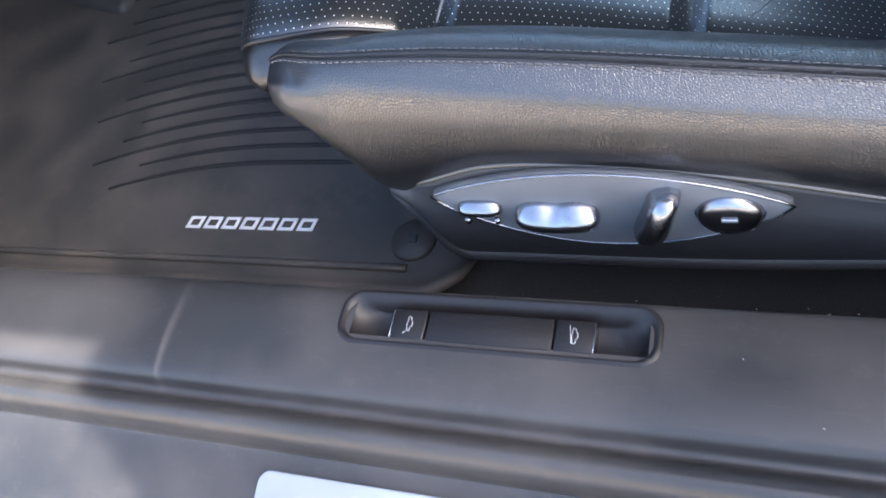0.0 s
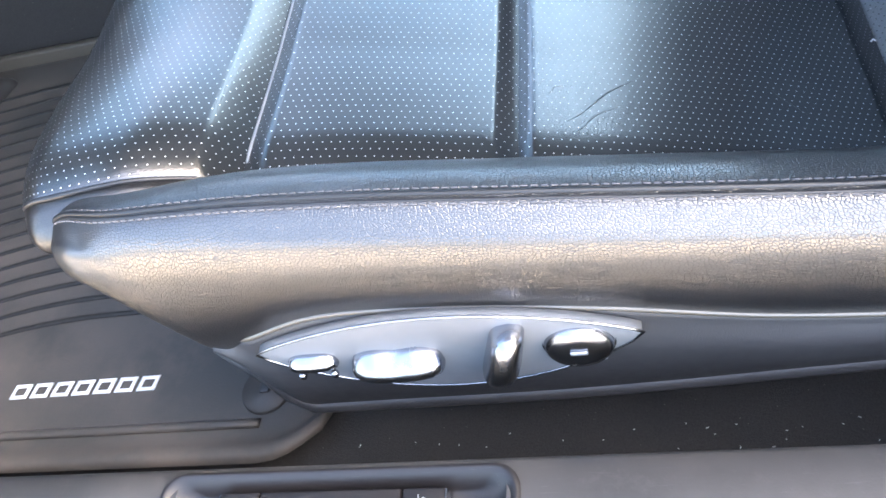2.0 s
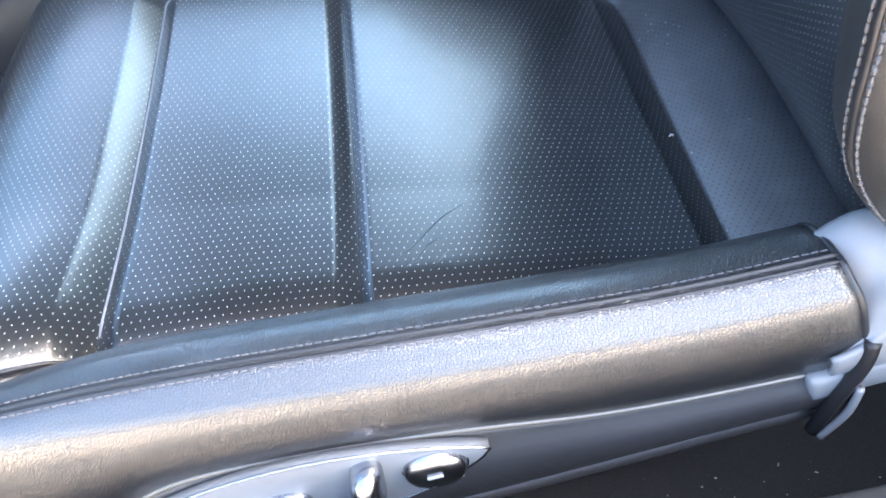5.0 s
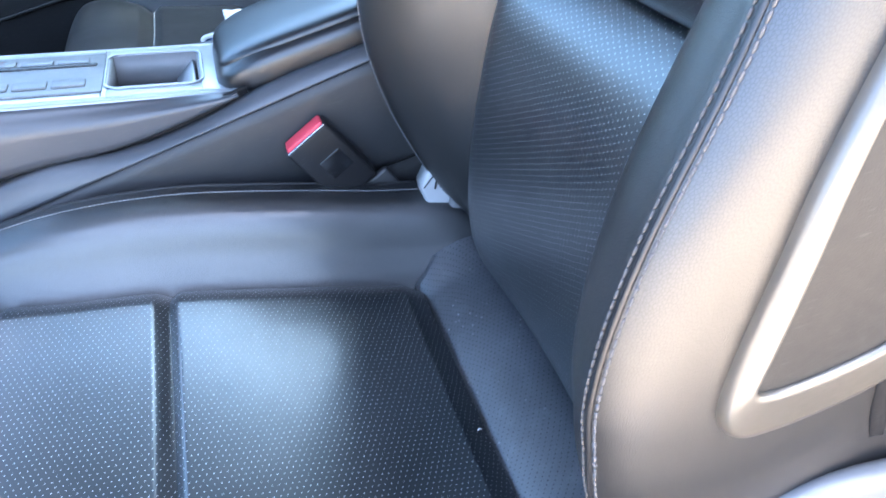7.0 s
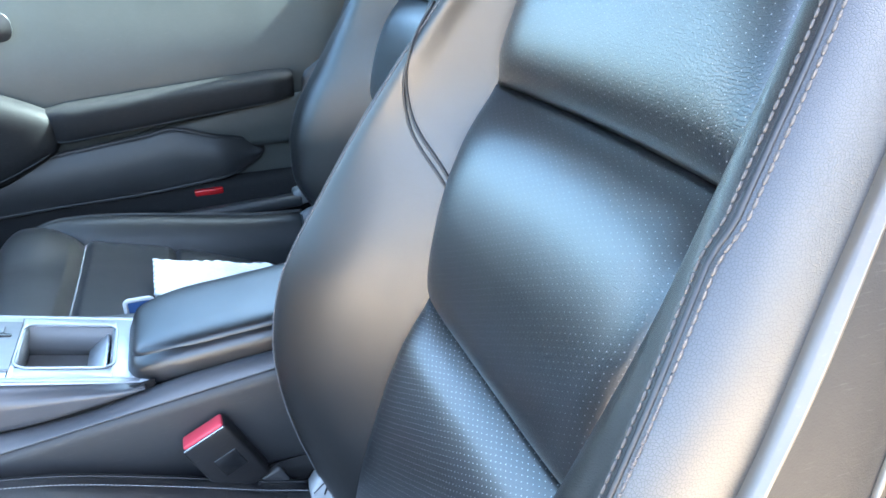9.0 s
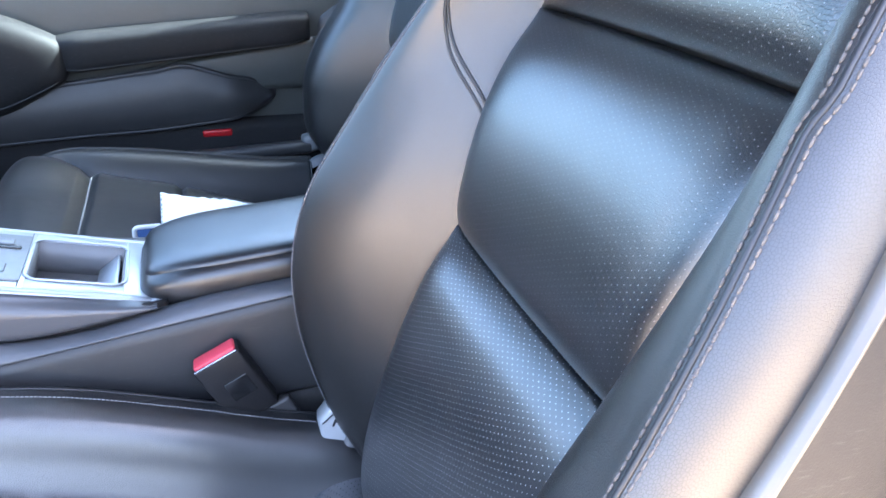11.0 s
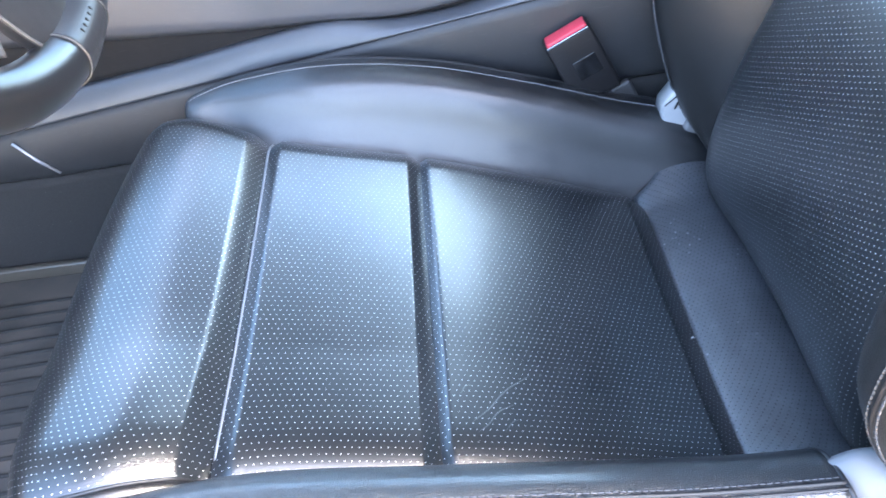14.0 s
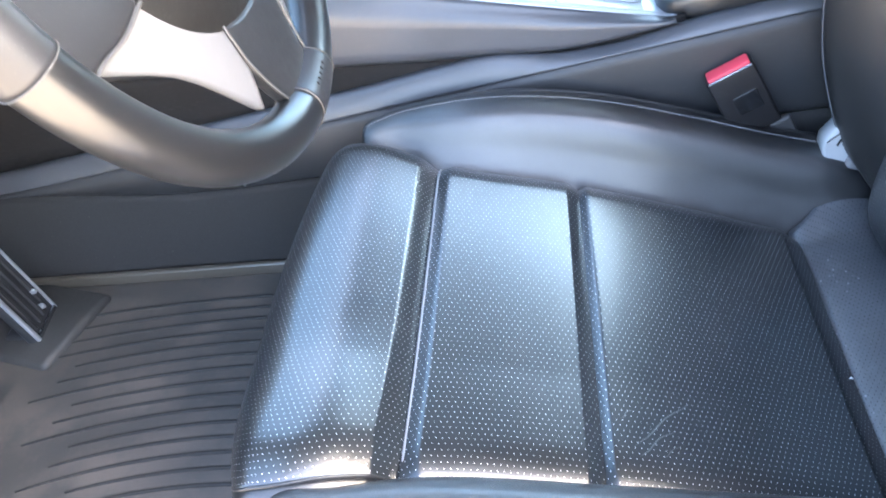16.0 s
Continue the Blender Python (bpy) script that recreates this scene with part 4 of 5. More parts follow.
part("fixing_hub", block((0.008, 0.008, 0.003), (-0.25 + 0.60, 0.295 - 0.5, 0.020), 0.001), TRIM, fix)
for k in range(7):
    x = -0.490 + 0.0205 * k
    slant = [(0, 0), (0.0165, 0), (0.0190, 0.013), (0.0025, 0.013)]
    bar = bmesh.new()
    outer = [bar.verts.new((x + a + 0.60, 0.301 + b - 0.5, 0.0168)) for a, b in slant]
    inner = [bar.verts.new((x + 0.0093 + (a - 0.0093) * 0.62 + 0.60, 0.301 + 0.0065 + (b - 0.0065) * 0.55 - 0.5, 0.0168)) for a, b in slant]
    for i in range(4):
        bar.faces.new((outer[i], outer[(i + 1) % 4], inner[(i + 1) % 4], inner[i]))
    part("mark", bar, WHITE, mat_thing, "white slanted plain mark", thick=0.001)

# pedals
pedal = thing("accelerator_pedal", (-0.765, 0.690, 0.252), "black floor-hinged pedal with bright metal edges", "pedal")
body = part("pad", block((0.016, 0.072, 0.20), (0, 0, 0.10), 0.005), SATIN, pedal)
body.matrix_basis = pose(0, 0, 0, 0, -10, 8)
for k, wide in ((-1, 0.0065), (1, 0.004)):
    part("edge_strip", block((0.005, wide, 0.19), (0.009, k * 0.032, 0.10), 0.0015), SILVER, body, "bright metal edge strip")
part("foot_bar", block((0.005, 0.064, 0.008), (0.009, 0, 0.010), 0.002), DARK_CHROME, body)
for k in range(4):
    part("tread", block((0.004, 0.006, 0.17), (0.009, -0.021 + 0.014 * k, 0.105), 0.0015), TRIM, body)
for y, z in ((0.012, 0.030), (0.020, 0.052)):
    part("pin", block((0.010, 0.005, 0.008), (0.011, y, z), 0.002), SILVER, body, "bright metal pin")
part("hinge", block((0.05, 0.06, 0.03), (-0.02, 0, 0.0), 0.008), SATIN, pedal)
part("base", block((0.26, 0.14, 0.022), (-0.064, 0.023, -0.001), 0.010, 3, (0, 0, -16)), HINGE_BASE, pedal, "dusty grey raised base with a rounded corner")


# ---- centre console ----
console = thing("centre_console", (0.0, 0.88, 0.236), "dark centre console with silver switch panel", "console")
CZ = 0.236
top_z = lambda x: 0.5665 - 0.229 * x if x < 0.09 else 0.546


crest_z = lambda x: 0.519 + 0.13 * x
ledge_z = lerp_table([(-0.95, 0.420), (-0.60, 0.465), (-0.36, 0.4965), (-0.255, 0.510), (-0.169, 0.524), (-0.107, 0.531), (-0.03, 0.5245), (0.039, 0.530), (0.111, 0.545), (0.30, 0.565), (0.67, 0.612)])
panel_z = lerp_table([(-0.95, 0.575), (-0.60, 0.557), (-0.247, 0.537), (-0.168, 0.533), (-0.102, 0.5325), (-0.03, 0.529), (0.041, 0.538), (0.09, 0.5475)])


def side_wall(q, lower=False):
    def fn(u, t):
        x = -0.95 + 1.62 * u
        crest = crest_z(x)
        split = 0.392 + 0.05 * max(0.0, x + 0.46) + 0.10 * max(0.0, -0.55 - x)
        a, b = (0.24, split - 0.002) if lower else (split, crest)
        z = a + (b - a) * t
        y = (0.092 if lower else 0.095) + (0.0 if lower else 0.006 * math.sin(math.pi * t) - 0.006 * smooth_step((t - 0.93) / 0.07) - 0.003 * smooth_step((0.04 - t) / 0.04))
        return (x, q * y, z - CZ)
    return fn


def upper_wall(q):
    def fn(u, t):
        x = -0.95 + 1.04 * u
        lo = panel_z(x)
        hi = top_z(x) - 0.002
        return (x, q * (0.085 - 0.013 * smooth_step((t - 0.62) / 0.38) - 0.004 * smooth_step((0.10 - t) / 0.10)), lo + (hi - lo) * t - CZ)
    return fn


def ledge(q):
    def fn(u, t):
        x = -0.95 + 1.62 * u
        a, e = crest_z(x) - 0.001, ledge_z(x)
        return (x, q * (0.0965 - 0.013 * t - 0.004 * smooth_step((t - 0.85) / 0.15) + 0.002 * math.sin(math.pi * t)), a + (e - a) * t - CZ)
    return fn


def recess(q):
    def fn(u, t):
        x = -0.95 + 1.05 * u
        a, e = ledge_z(x) - 0.004, panel_z(x) + 0.004
        return (x, q * 0.0785, a + (e - a) * t - CZ)
    return fn


for q in (-1, 1):
    part("side_panel", sheet(side_wall(q), 60, 24), TRIM, console, "dark grained console side", thick=0.004)
    part("lower_carpet", sheet(side_wall(q, True), 60, 12), CARPET, console, "black carpeted lower console side", thick=0.004)
    part("panel_joint", tube([(-0.476, q * 0.1035, 0.447 - CZ), (-0.459, q * 0.1045, 0.423 - CZ), (-0.443, q * 0.100, 0.399 - CZ)], 0.0016, 6), SILVER, console, "pale joint line")
    part("floor_strip", block((0.75, 0.010, 0.030), (-0.62, q * 0.104, 0.018), 0.003), SHELL, console, "grey edging along the floor")
    part("upper_panel", sheet(upper_wall(q), 50, 12), SIDE_TRIM, console, thick=0.004)
    # Paler trim stands in for the sky caught along the ledge.
    part("ledge", sheet(ledge(q), 90, 10), SIDE_TRIM, console, "sloping soft ledge of the console side", thick=0.003)
    # Matt black sheet puts the recess's shade into its colour.
    part("recess", sheet(recess(q), 50, 6), MATT, console, "black backing sheet of the gap under the upper panel", thick=0.002)
SL = radians(12.9)
deck = Matrix.Translation((0, 0, 0.5665 - CZ)) @ Matrix.Rotation(SL, 4, "Y")


def on_deck(x, y, z=0.0):
    return deck @ Vector((x / math.cos(SL), y, z))


def plate_at(name, x0, x1, y0, y1, z, h, material, label="", parent=None, r=0.003, bevel=0.001):
    m = deck @ Matrix.Translation(((x0 + x1) / 2 / math.cos(SL), (y0 + y1) / 2, z))
    return part(name, slab(rounded((x1 - x0) / math.cos(SL), y1 - y0, min(r, (y1 - y0) / 2.2), 5), h, bevel, 2, m), material, parent or console, label)


# deck frame leaves the tray open
plate_at("deck", -0.62, -0.029, -0.062, 0.066, -0.006, 0.006, SILVER, "silver console deck")
plate_at("deck_rear", 0.058, 0.088, -0.062, 0.066, -0.006, 0.006, SILVER)
for y0, y1 in ((-0.062, -0.042), (0.048, 0.066)):
    plate_at("deck_side", -0.030, 0.059, y0, y1, -0.006, 0.006, SILVER, r=0.001)
plate_at("tray_floor", -0.032, 0.062, -0.044, 0.050, -0.040, 0.004, HINGE, "grey coin tray")
for a, b, c, d in ((-0.031, -0.027, -0.043, 0.049), (0.056, 0.060, -0.043, 0.049), (-0.03, 0.06, -0.0445, -0.0405), (-0.03, 0.06, 0.0465, 0.0505)):
    plate_at("tray_wall", a, b, c, d, -0.038, 0.0375, HINGE, r=0.0005, bevel=0.0)
ring = [on_deck(0.0145 + a, 0.003 + b, 0.001) for a, b in rounded(0.092, 0.094, 0.014, 6)]
part("tray_rim", tube(ring, 0.0013, 8, True), SILVER, console, "silver tray rim")
ramp = block((0.030, 0.088, 0.004), (0.0440, 0.003, -0.020), 0.0015, 2, (0, -50, 0))
ramp.transform(deck)
part("tray_ramp", ramp, SILVER, console, "pale sloping end of the tray")
plate_at("field_joint", -0.0345, -0.0335, -0.060, 0.064, 0.0002, 0.0003, SATIN, r=0.0002, bevel=0.0)
plate_at("switch_field", -0.60, -0.033, -0.050, 0.054, 0.0005, 0.0016, PLATE, "grey switch field")
for k in range(7):
    plate_at("button", -0.078 - 0.034 * k, -0.048 - 0.034 * k, -0.036, -0.018, 0.002, 0.0022, PLATE, r=0.002)
    plate_at("button", -0.078 - 0.034 * k, -0.048 - 0.034 * k, 0.026, 0.040, 0.002, 0.0022, PLATE, r=0.002)
plate_at("button_slot", -0.30, -0.040, 0.018, 0.024, 0.0015, 0.0022, GLOSS)
plate_at("warning_lamp", -0.139, -0.134, 0.030, 0.036, 0.004, 0.001, RED, "small red lamp")
plate_at("edge_strip", -0.62, 0.088, -0.071, -0.060, -0.010, 0.010, SILVER, "silver edge strip", r=0.003, bevel=0.003)
plate_at("edge_strip", -0.62, 0.088, 0.064, 0.075, -0.010, 0.010, SILVER, "silver edge strip", r=0.003, bevel=0.003)
part("strip_end", block((0.018, 0.010, 0.009), (0.092, -0.067, 0.543 - CZ), 0.004), SILVER, console)
part("console_core", block((0.60, 0.13, 0.26), (0.37, 0, 0.15), 0.02), TRIM, console)

rest = thing("armrest", (0.10, 0.88, 0.535), "black leather armrest lid on the console", "armrest")


def arm(lo, hi, width, nose, front):
    """A padded bar: its lower and upper height at u, its half width, the length of its rounded nose."""
    def fn(u, t):
        n = math.sqrt(max(0, 1 - (1 - min(1, u / nose)) ** 2))
        x = front + (0.444 - front) * u
        z0, z1 = lo(u), hi(u)
        w, zc, hz = width * (0.62 + 0.38 * n), z0 + (z1 - z0) * (0.5 - 0.12 * (1 - n)), (z1 - z0) / 2 * (0.30 + 0.70 * n)
        a = 2 * math.pi * t
        k, s = math.cos(a), math.sin(a)
        return (x - 0.10, math.copysign(abs(k) ** 0.45, k) * w, zc + math.copysign(abs(s) ** 0.6, s) * hz - 0.535)
    return fn


body = arm(lambda u: 0.529 + 0.018 * u, lambda u: 0.577 + 0.029 * u, 0.0785, 0.17, 0.074)
lid = arm(lambda u: 0.555 + 0.029 * u, lambda u: 0.5815 + 0.030 * u, 0.0690, 0.20, 0.080)
part("cushion", sheet(lid, 70, 64, True, True), SMOOTH_HIDE, rest)
part("base", sheet(body, 70, 64, True, True), SMOOTH_HIDE, rest, "leather-wrapped base of the armrest")
# Black slab draws the shadow line under the armrest's base.
part("gap", block((0.33, 0.150, 0.008), (0.165, 0, -0.004), 0.003, 2, (0, -3, 0)), BLACK, rest)

# buckle
buckle = thing("seat_belt_buckle", (0.20, 0.762, 0.40), "black seat belt buckle with red release button", "seat belt buckle")
lean = pose(-0.0585, 0.0, 0.096, 0, -26.5, 0)
bk = part("housing", block((0.051, 0.024, 0.082), (0, 0, -0.034), 0.0035), BLACK, buckle)
bk.matrix_basis = lean
part("release_button", block((0.045, 0.019, 0.012), (0, 0, 0.004), 0.002), RED, bk, "red release button")
part("slot_edge", block((0.047, 0.0022, 0.0026), (0, -0.0118, 0.0065), 0.0008), CHROME, bk, "worn bright edge")
part("window", block((0.026, 0.002, 0.024), (0.004, -0.0118, -0.034), 0.001), GLOSS, bk)
part("stalk", block((0.03, 0.010, 0.12), (0.02, 0, -0.02), 0.004, 3, (0, -25, 0)), TRIM, buckle)
part("anchor", block((0.10, 0.03, 0.05), (0.05, 0.015, -0.14), 0.01), CARPET, buckle)


# ---- steering wheel ----
wheel = thing("steering_wheel", (-0.261, 0.4512, 0.849), "black leather steering wheel with grey spokes and pale bezel", "steering wheel")
WT = radians(18.2)
RIM, GRIP = 0.1714, 0.0156
face = Matrix(((0, -math.sin(WT), math.cos(WT), 0), (1, 0, 0, 0), (0, math.cos(WT), math.sin(WT), 0), (0, 0, 0, 1)))


def at_wheel(r, deg, out=0.0):
    """A place on the wheel: its distance from the hub, its angle, and how far out of the wheel's plane."""
    return face @ Vector((r * math.cos(radians(deg)), r * math.sin(radians(deg)), out))


part("rim", tube([at_wheel(RIM, 3.75 * k) for k in range(96)], GRIP, 24, True), SMOOTH_HIDE, wheel)
# the grips swell where the spokes meet the rim
for a0, a1 in ((-91, -74), (-181, -166), (-4, 9)):
    part("rim_cuff", tube([at_wheel(RIM, a0 + (a1 - a0) * k / 16) for k in range(17)], GRIP + 0.0008, 24), SATIN, wheel, "smooth black cuff at the spoke")
    for a in (a0, a1):
        rad, out = at_wheel(1.0, a) - at_wheel(0.0, a), at_wheel(0.0, 0.0, 1.0)
        joint = [at_wheel(RIM, a) + (GRIP + 0.0009) * (math.cos(b) * rad + math.sin(b) * out) for b in np.linspace(0, 2 * math.pi, 41)[:-1]]
        part("rim_joint", tube(joint, 0.0004, 6, True), CAP, wheel)
    part("rim_stitching", stitches([at_wheel(RIM - 0.0148, a1 + 4 + 20 * k / 30, 0.004 * math.sin(k * 1.6)) for k in range(31)], 0.0042, 0.001, 0.0006), FRAYED_THREAD, wheel, "grey rim stitching", kind="stuff")


def airbag(u, t):
    """Domed cover, a little wider than high, with a soft shoulder."""
    r = 0.104 * min(1.0, u / 0.8)
    out = 0.030 * (1 - (r / 0.104) ** 2.6) if u < 0.8 else -0.020 * (u - 0.8) / 0.2
    return at_wheel(r, 360 * t, 0.006 + out)


part("airbag_cover", sheet(airbag, 28, 64, True), SHELL_FACE, wheel)
part("airbag_joint", tube([at_wheel(0.1045, 5 * k, 0.004) for k in range(72)], 0.0008, 6, True), BLACK, wheel)
SPOKES = ((-85, (0.100, 25.0, 22.0), (0.125, 20.0, 18.0), (0.146, 14.0, 13.0), (0.160, 9.5, 12.0)), (-168, (0.100, 20.0, 20.0), (0.125, 16.0, 16.0), (0.146, 12.0, 12.0), (0.160, 11.0, 11.0)),
          (-2, (0.100, 20.0, 20.0), (0.125, 16.0, 16.0), (0.146, 12.0, 12.0), (0.160, 11.0, 11.0)))
for mid, *rows in SPOKES:
    def spoke(u, t, mid=mid, rows=rows):
        k = bend([(r, lo) for r, lo, hi in rows], u), bend([(r, hi) for r, lo, hi in rows], u)
        b = 2 * math.pi * t
        w = math.copysign(abs(math.cos(b)) ** 0.5, math.cos(b))
        ang = mid + (k[0].y if w < 0 else k[1].y) * w
        return at_wheel(k[0].x, ang, 0.004 + 0.006 * math.copysign(abs(math.sin(b)) ** 0.5, math.sin(b)) - 0.004 * u)
    arm_of = part("spoke", sheet(spoke, 20, 40, True, True), SATIN, wheel, "satin grey-black spoke")
    for lo in (0, 1):
        edge = [at_wheel(r, mid + (hi if lo else -low), 0.009 - 0.004 * k / 3) for k, (r, low, hi) in enumerate(rows)]
        part("spoke_trim", tube(spline(edge, 18), 0.0013, 8, flat=0.7), CAP, arm_of, "pale spoke edge")
for k in range(5):
    part("mark", block((0.0010, 0.0016, 0.0060), tuple(at_wheel(RIM - 0.004, -86 + 2.0 * k, GRIP * 0.98)), 0.0004, 1, (0, -18, 0)), MATT, wheel, "plain embossed bar")
for a0, a1 in ((-157, -104), (-66, -13)):
    def bezel(u, t, a0=a0, a1=a1):
        e = 2 * u - 1
        r = 0.098 + (0.028 + 0.026 * e * e) * t
        return at_wheel(r, a0 + (a1 - a0) * u, 0.004 - 0.007 * t * t)
    part("lower_bezel", sheet(bezel, 40, 14), HINGE, wheel, "pale grey lower bezel", thick=0.006)
column = bmesh.new()
bmesh.ops.create_cone(column, cap_ends=True, segments=32, radius1=0.075, radius2=0.060, depth=0.30)
column.transform(face @ Matrix.Translation((0, 0, -0.19)))
part("column_cover", column, TRIM, wheel)

dash = thing("dashboard", (-0.85, 0.88, 0.60), "black grained dashboard lower part", "dashboard")


def dash_fn(u, t):
    sec = [(-1.05, 0.62), (-0.80, 0.60), (-0.68, 0.66), (-0.66, 0.74), (-0.72, 0.88), (-0.90, 0.95), (-1.2, 0.97)]
    p = bend(sec, t)
    return (p.x + 0.85, -0.72 + 1.44 * u, p.y - 0.60)


part("fascia", sheet(dash_fn, 10, 40), TRIM, dash, thick=0.004)

# ---- far door ----
door = thing("passenger_door", (0.05, 1.62, 0.40), "dark car door lining with armrest and pocket", "car door")


def skin(u, t):
    x = -1.06 + 1.61 * u
    z = 0.34 + 0.61 * t
    bulge = 0.02 * math.sin(math.pi * t)
    return (x - 0.05, -0.005 + 0.05 * smooth_step((t - 0.6) / 0.4) - bulge + 0.05 * smooth_step((u - 0.94) / 0.06), z - 0.40)


part("upper_lining", sheet(skin, 50, 30), DOOR_SKIN, door, thick=0.006)


def arm_rail(u, t):
    x = -0.085 + 0.457 * u
    zc = 0.643 + 0.040 * u
    a = 2 * math.pi * t
    e = min(1.0, 0.55 + 4 * u) * (1.0 - 0.25 * smooth_step((u - 0.9) / 0.1))
    py = math.copysign(abs(math.cos(a)) ** 0.5, math.cos(a)) * 0.045 * e
    pz = math.copysign(abs(math.sin(a)) ** 0.5, math.sin(a)) * (0.034 - 0.006 * u) * (0.5 + 0.5 * e)
    return (x - 0.05, -0.045 + py, zc + pz - 0.40)


part("armrest", sheet(arm_rail, 40, 32, True, True), MATT, door)
part("armrest_seam", tube([Vector(arm_rail(i / 40, 0.60)) + Vector((0, -0.0005, 0)) for i in range(1, 40)], 0.0012, 6), PIPING, door)


def pull(u, t):
    """Door pull that rises out of the armrest: a rounded body, broad at the front, with a dropped rear end."""
    x = -0.42 + 0.372 * u
    e = math.sqrt(max(0.0, 1 - max(0.0, (u - 0.72) / 0.28) ** 2))
    top, low = 0.722 - 0.030 * smooth_step((u - 0.6) / 0.4), 0.535 + 0.045 * smooth_step((u - 0.55) / 0.45)
    mid, half = (top + low) / 2, (top - low) / 2 * (0.35 + 0.65 * e)
    a = 2 * math.pi * t
    return (x - 0.05, -0.058 + math.copysign(abs(math.cos(a)) ** 0.7, math.cos(a)) * 0.046 * (0.4 + 0.6 * e), mid + math.copysign(abs(math.sin(a)) ** 0.6, math.sin(a)) * half - 0.40)


part("armrest_cap", sheet(pull, 40, 48, True, True), MATT, door, "dark door pull housing")
part("pull_seam", tube([Vector(pull(0.2 + 0.75 * k / 30, 0.62)) + Vector((0, -0.0005, 0)) for k in range(31)], 0.0012, 6), PIPING, door)
part("lower_lining", sheet(lambda u, t: (-1.06 + 1.50 * u - 0.05, -0.036 - 0.010 * math.sin(math.pi * t), 0.33 + 0.18 * t - 0.40), 30, 8), MATT, door, "black lower door lining", thick=0.005)
part("grip_panel", sheet(lambda u, t: (0.06 + 0.33 * u - 0.05, -0.040 - 0.004 * math.sin(math.pi * t), 0.565 + (0.045 + 0.052 * u) * t - 0.40), 24, 8), DOOR_SKIN, door, "soft panel between armrest and pocket", thick=0.005)


pocket_top = lerp_table([(-0.30, 0.580), (-0.06, 0.594), (0.05, 0.607), (0.100, 0.613), (0.125, 0.619), (0.21, 0.599), (0.285, 0.572), (0.305, 0.556)])
pocket_low = lerp_table([(-0.30, 0.484), (-0.10, 0.496), (0.144, 0.508), (0.26, 0.525), (0.29, 0.536), (0.305, 0.552)])


def pocket(u, t):
    x = -0.30 + 0.605 * u
    lo, top = pocket_low(x), pocket_top(x)
    return (x - 0.05, -0.062 - 0.012 * math.sin(math.pi * t) + 0.03 * smooth_step((u - 0.85) / 0.15), lo + (top - lo) * t - 0.40)


part("pocket", sheet(pocket, 50, 16), TRIM, door, "black door pocket", thick=0.005)
part("pocket_rim", tube([pocket(i / 50, 1.0) for i in range(51)], 0.004, 8), TRIM, door)
part("pocket_base", tube([pocket(i / 50, 0.0) for i in range(51)], 0.004, 8), TRIM, door)
part("reflector", block((0.055, 0.012, 0.014), (0.14, -0.040, 0.083), 0.004), RED_LENS, door, "red door reflector")
part("inner_handle", block((0.09, 0.016, 0.022), (-0.20, -0.025, 0.415), 0.008, 4), CHROME, door, "chrome inner door handle")
part("handle_bowl", slab(rounded(0.12, 0.05, 0.02), 0.004, 0.001, 1, Matrix.Translation((-0.20, -0.012, 0.415)) @ Matrix.Rotation(radians(90), 4, "X")), SATIN, door)

shut_x = lerp_table([(0.36, 0.40), (0.55, 0.385), (0.66, 0.382), (0.701, 0.392), (0.733, 0.443), (0.779, 0.481), (0.826, 0.506), (0.94, 0.545)])


def jamb(u, t):
    """Lining behind the door's rear edge, its front rounded over."""
    z = 0.36 + 0.60 * t
    return (shut_x(z) + 0.30 * u, 1.583 + 0.03 * math.exp(-u / 0.03) + 0.045 * smooth_step((t - 0.5) / 0.5), z)


structure("pillar", sheet(jamb, 40, 40), TRIM, "dark door pillar lining", "pillar")
structure("trim_1", block((0.33, 0.030, 0.024), (0.20, 1.535, 0.452), 0.008, 3, (0, -2, 0)), TRIM, "dark grey strip along the far sill", "trim")
structure("trim_2", block((0.075, 0.034, 0.034), (0.385, 1.540, 0.470), 0.008, 3, (0, -14, 0)), HINGE, "pale grey sill end trim", "trim")

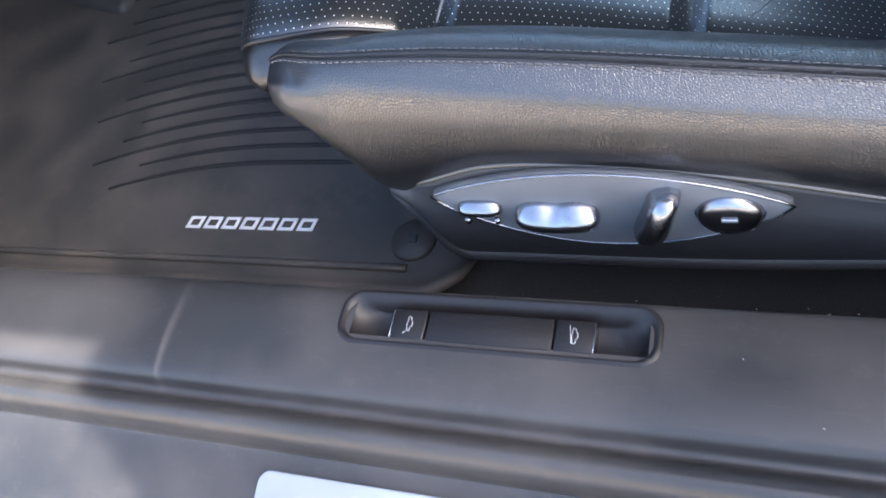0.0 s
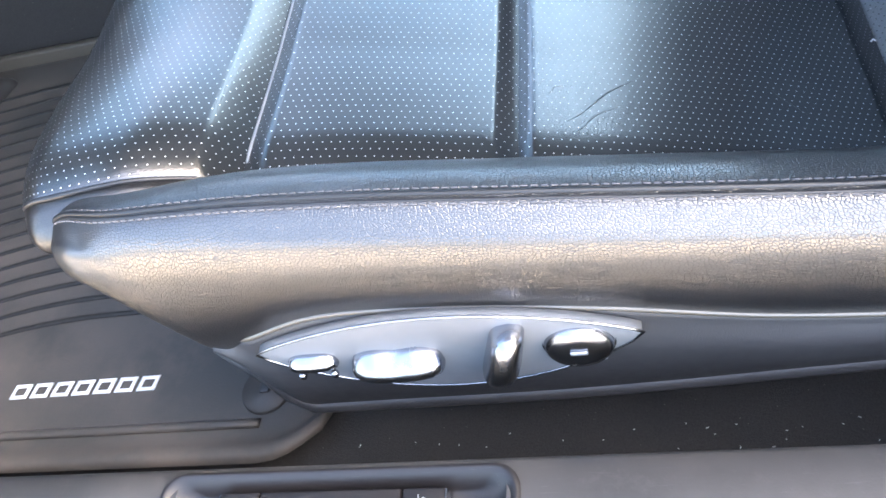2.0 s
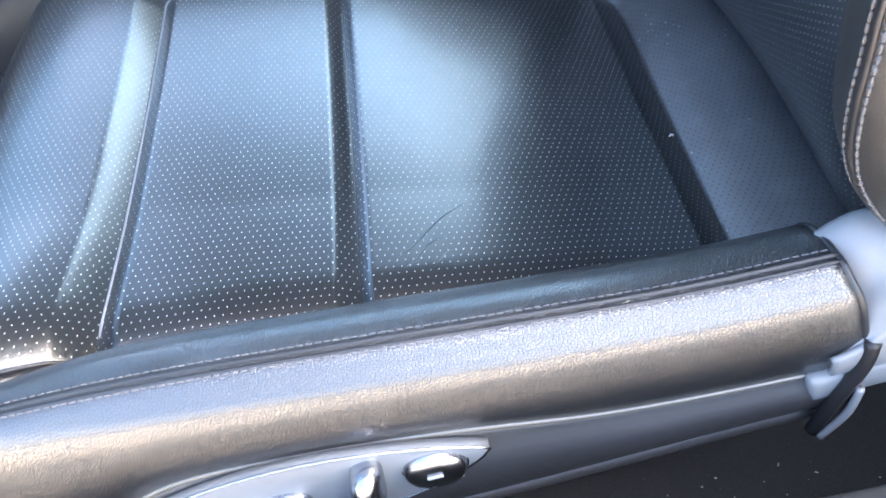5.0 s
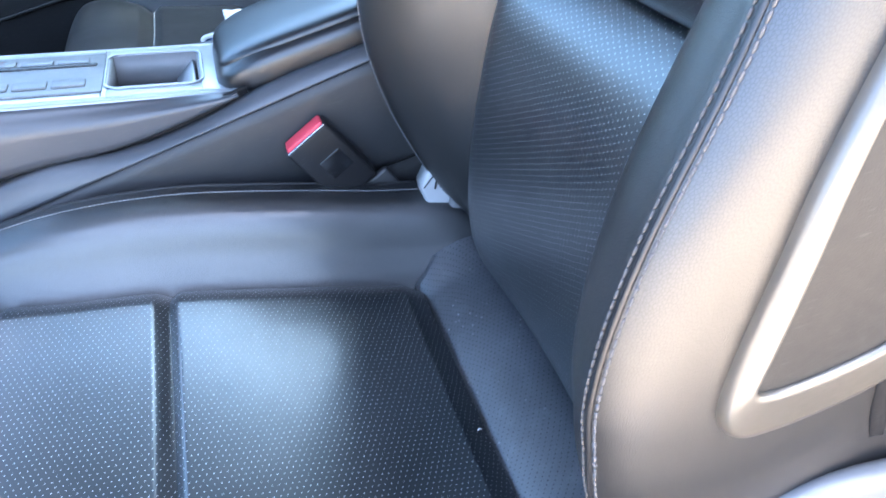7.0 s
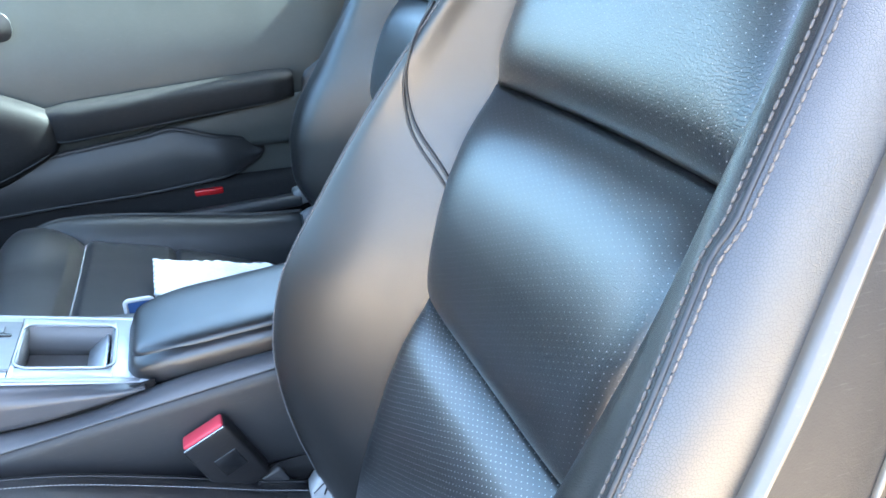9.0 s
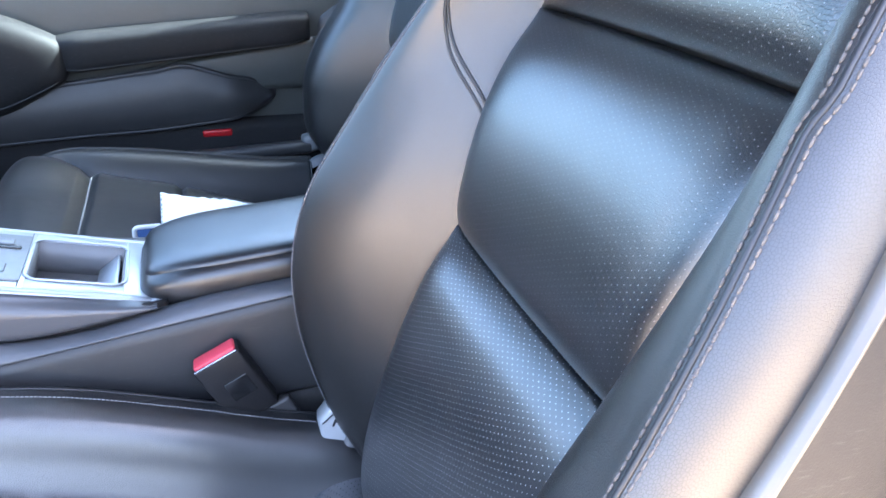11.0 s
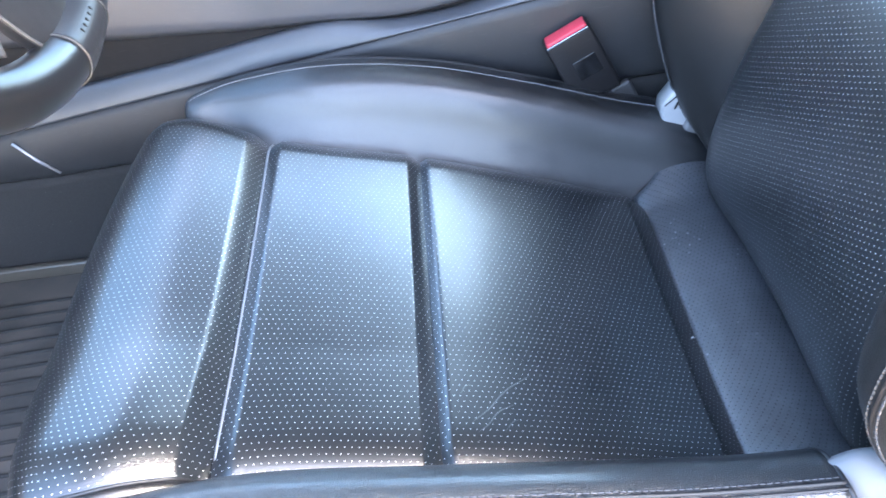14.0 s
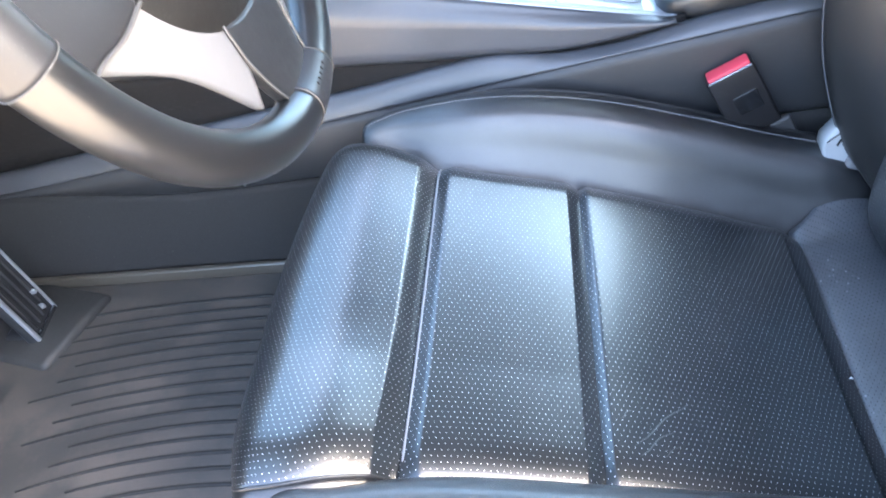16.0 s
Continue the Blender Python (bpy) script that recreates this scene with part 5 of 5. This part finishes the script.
# ---- loose things on the passenger seat ----
paper = thing("paper_towel", (0.17, 1.25, 0.425), "folded white embossed paper towel on the seat", "paper towel")


def towel(u, t):
    x = -0.085 + 0.185 * u + 0.0015 * math.sin(t * 50)
    y = -0.06 + 0.10 * t + 0.0018 * math.sin(u * 62) * smooth_step(abs(2 * t - 1) * 4 - 3)
    z = 0.036 - 0.22 * (x + 0.085) + 0.014 * t + 0.003 * noise.noise((x * 30, y * 30, 0)) + 0.0012 * math.sin(u * 75) * math.sin(t * 60)
    return (x, y, z)


part("sheet", sheet(towel, 70, 60), PAPER, paper, thick=0.006)
part("fold", block((0.170, 0.095, 0.034), (0.005, -0.01, 0.002), 0.008, 3, (0, 13, 0)), PAPER, paper)
card = thing("card_holder", (0.075, 1.05, 0.49), "small white and blue plastic holder beside the console", "card holder")
part("frame", tube([(a, 0, b + 0.02) for a, b in rounded(0.034, 0.030, 0.005, 4)], 0.003, 8, True), WHITE, card)
part("insert", block((0.028, 0.004, 0.024), (0, 0.002, 0.02), 0.001), BLUE, card)
part("stand", block((0.05, 0.02, 0.05), (0, 0.01, -0.02), 0.004), TRIM, card)

# ---- dust and lint ----
rnd = random.Random(7)
lint = bmesh.new()
for k in range(110):
    x, y = rnd.uniform(-0.19, 0.42), rnd.uniform(0.205, 0.26)
    z = 0.2375
    if k % 9 == 0:
        y = rnd.uniform(0.118, 0.172)
        z = 0.3915
        if -0.22 < x < -0.03:
            continue
    n, a = rnd.choice((0.0004, 0.0006, 0.0010) if k % 9 else (0.0003, 0.0005)), rnd.uniform(0, 3.14)
    p = Vector((x, y, z))
    d = Vector((math.cos(a), math.sin(a), 0)) * n
    tube([p - d, p + Vector((d.y, -d.x, 0)) * 0.4, p + d], 0.00024, 4, bm=lint)
tube([(0.194, 0.466, 0.3535), (0.1955, 0.467, 0.3545), (0.197, 0.466, 0.3535)], 0.0006, 5, bm=lint)
tagged(new("lint", mesh_of("lint", lint, WHITE)), "pale specks of lint on carpet and sill", "lint", kind="stuff")
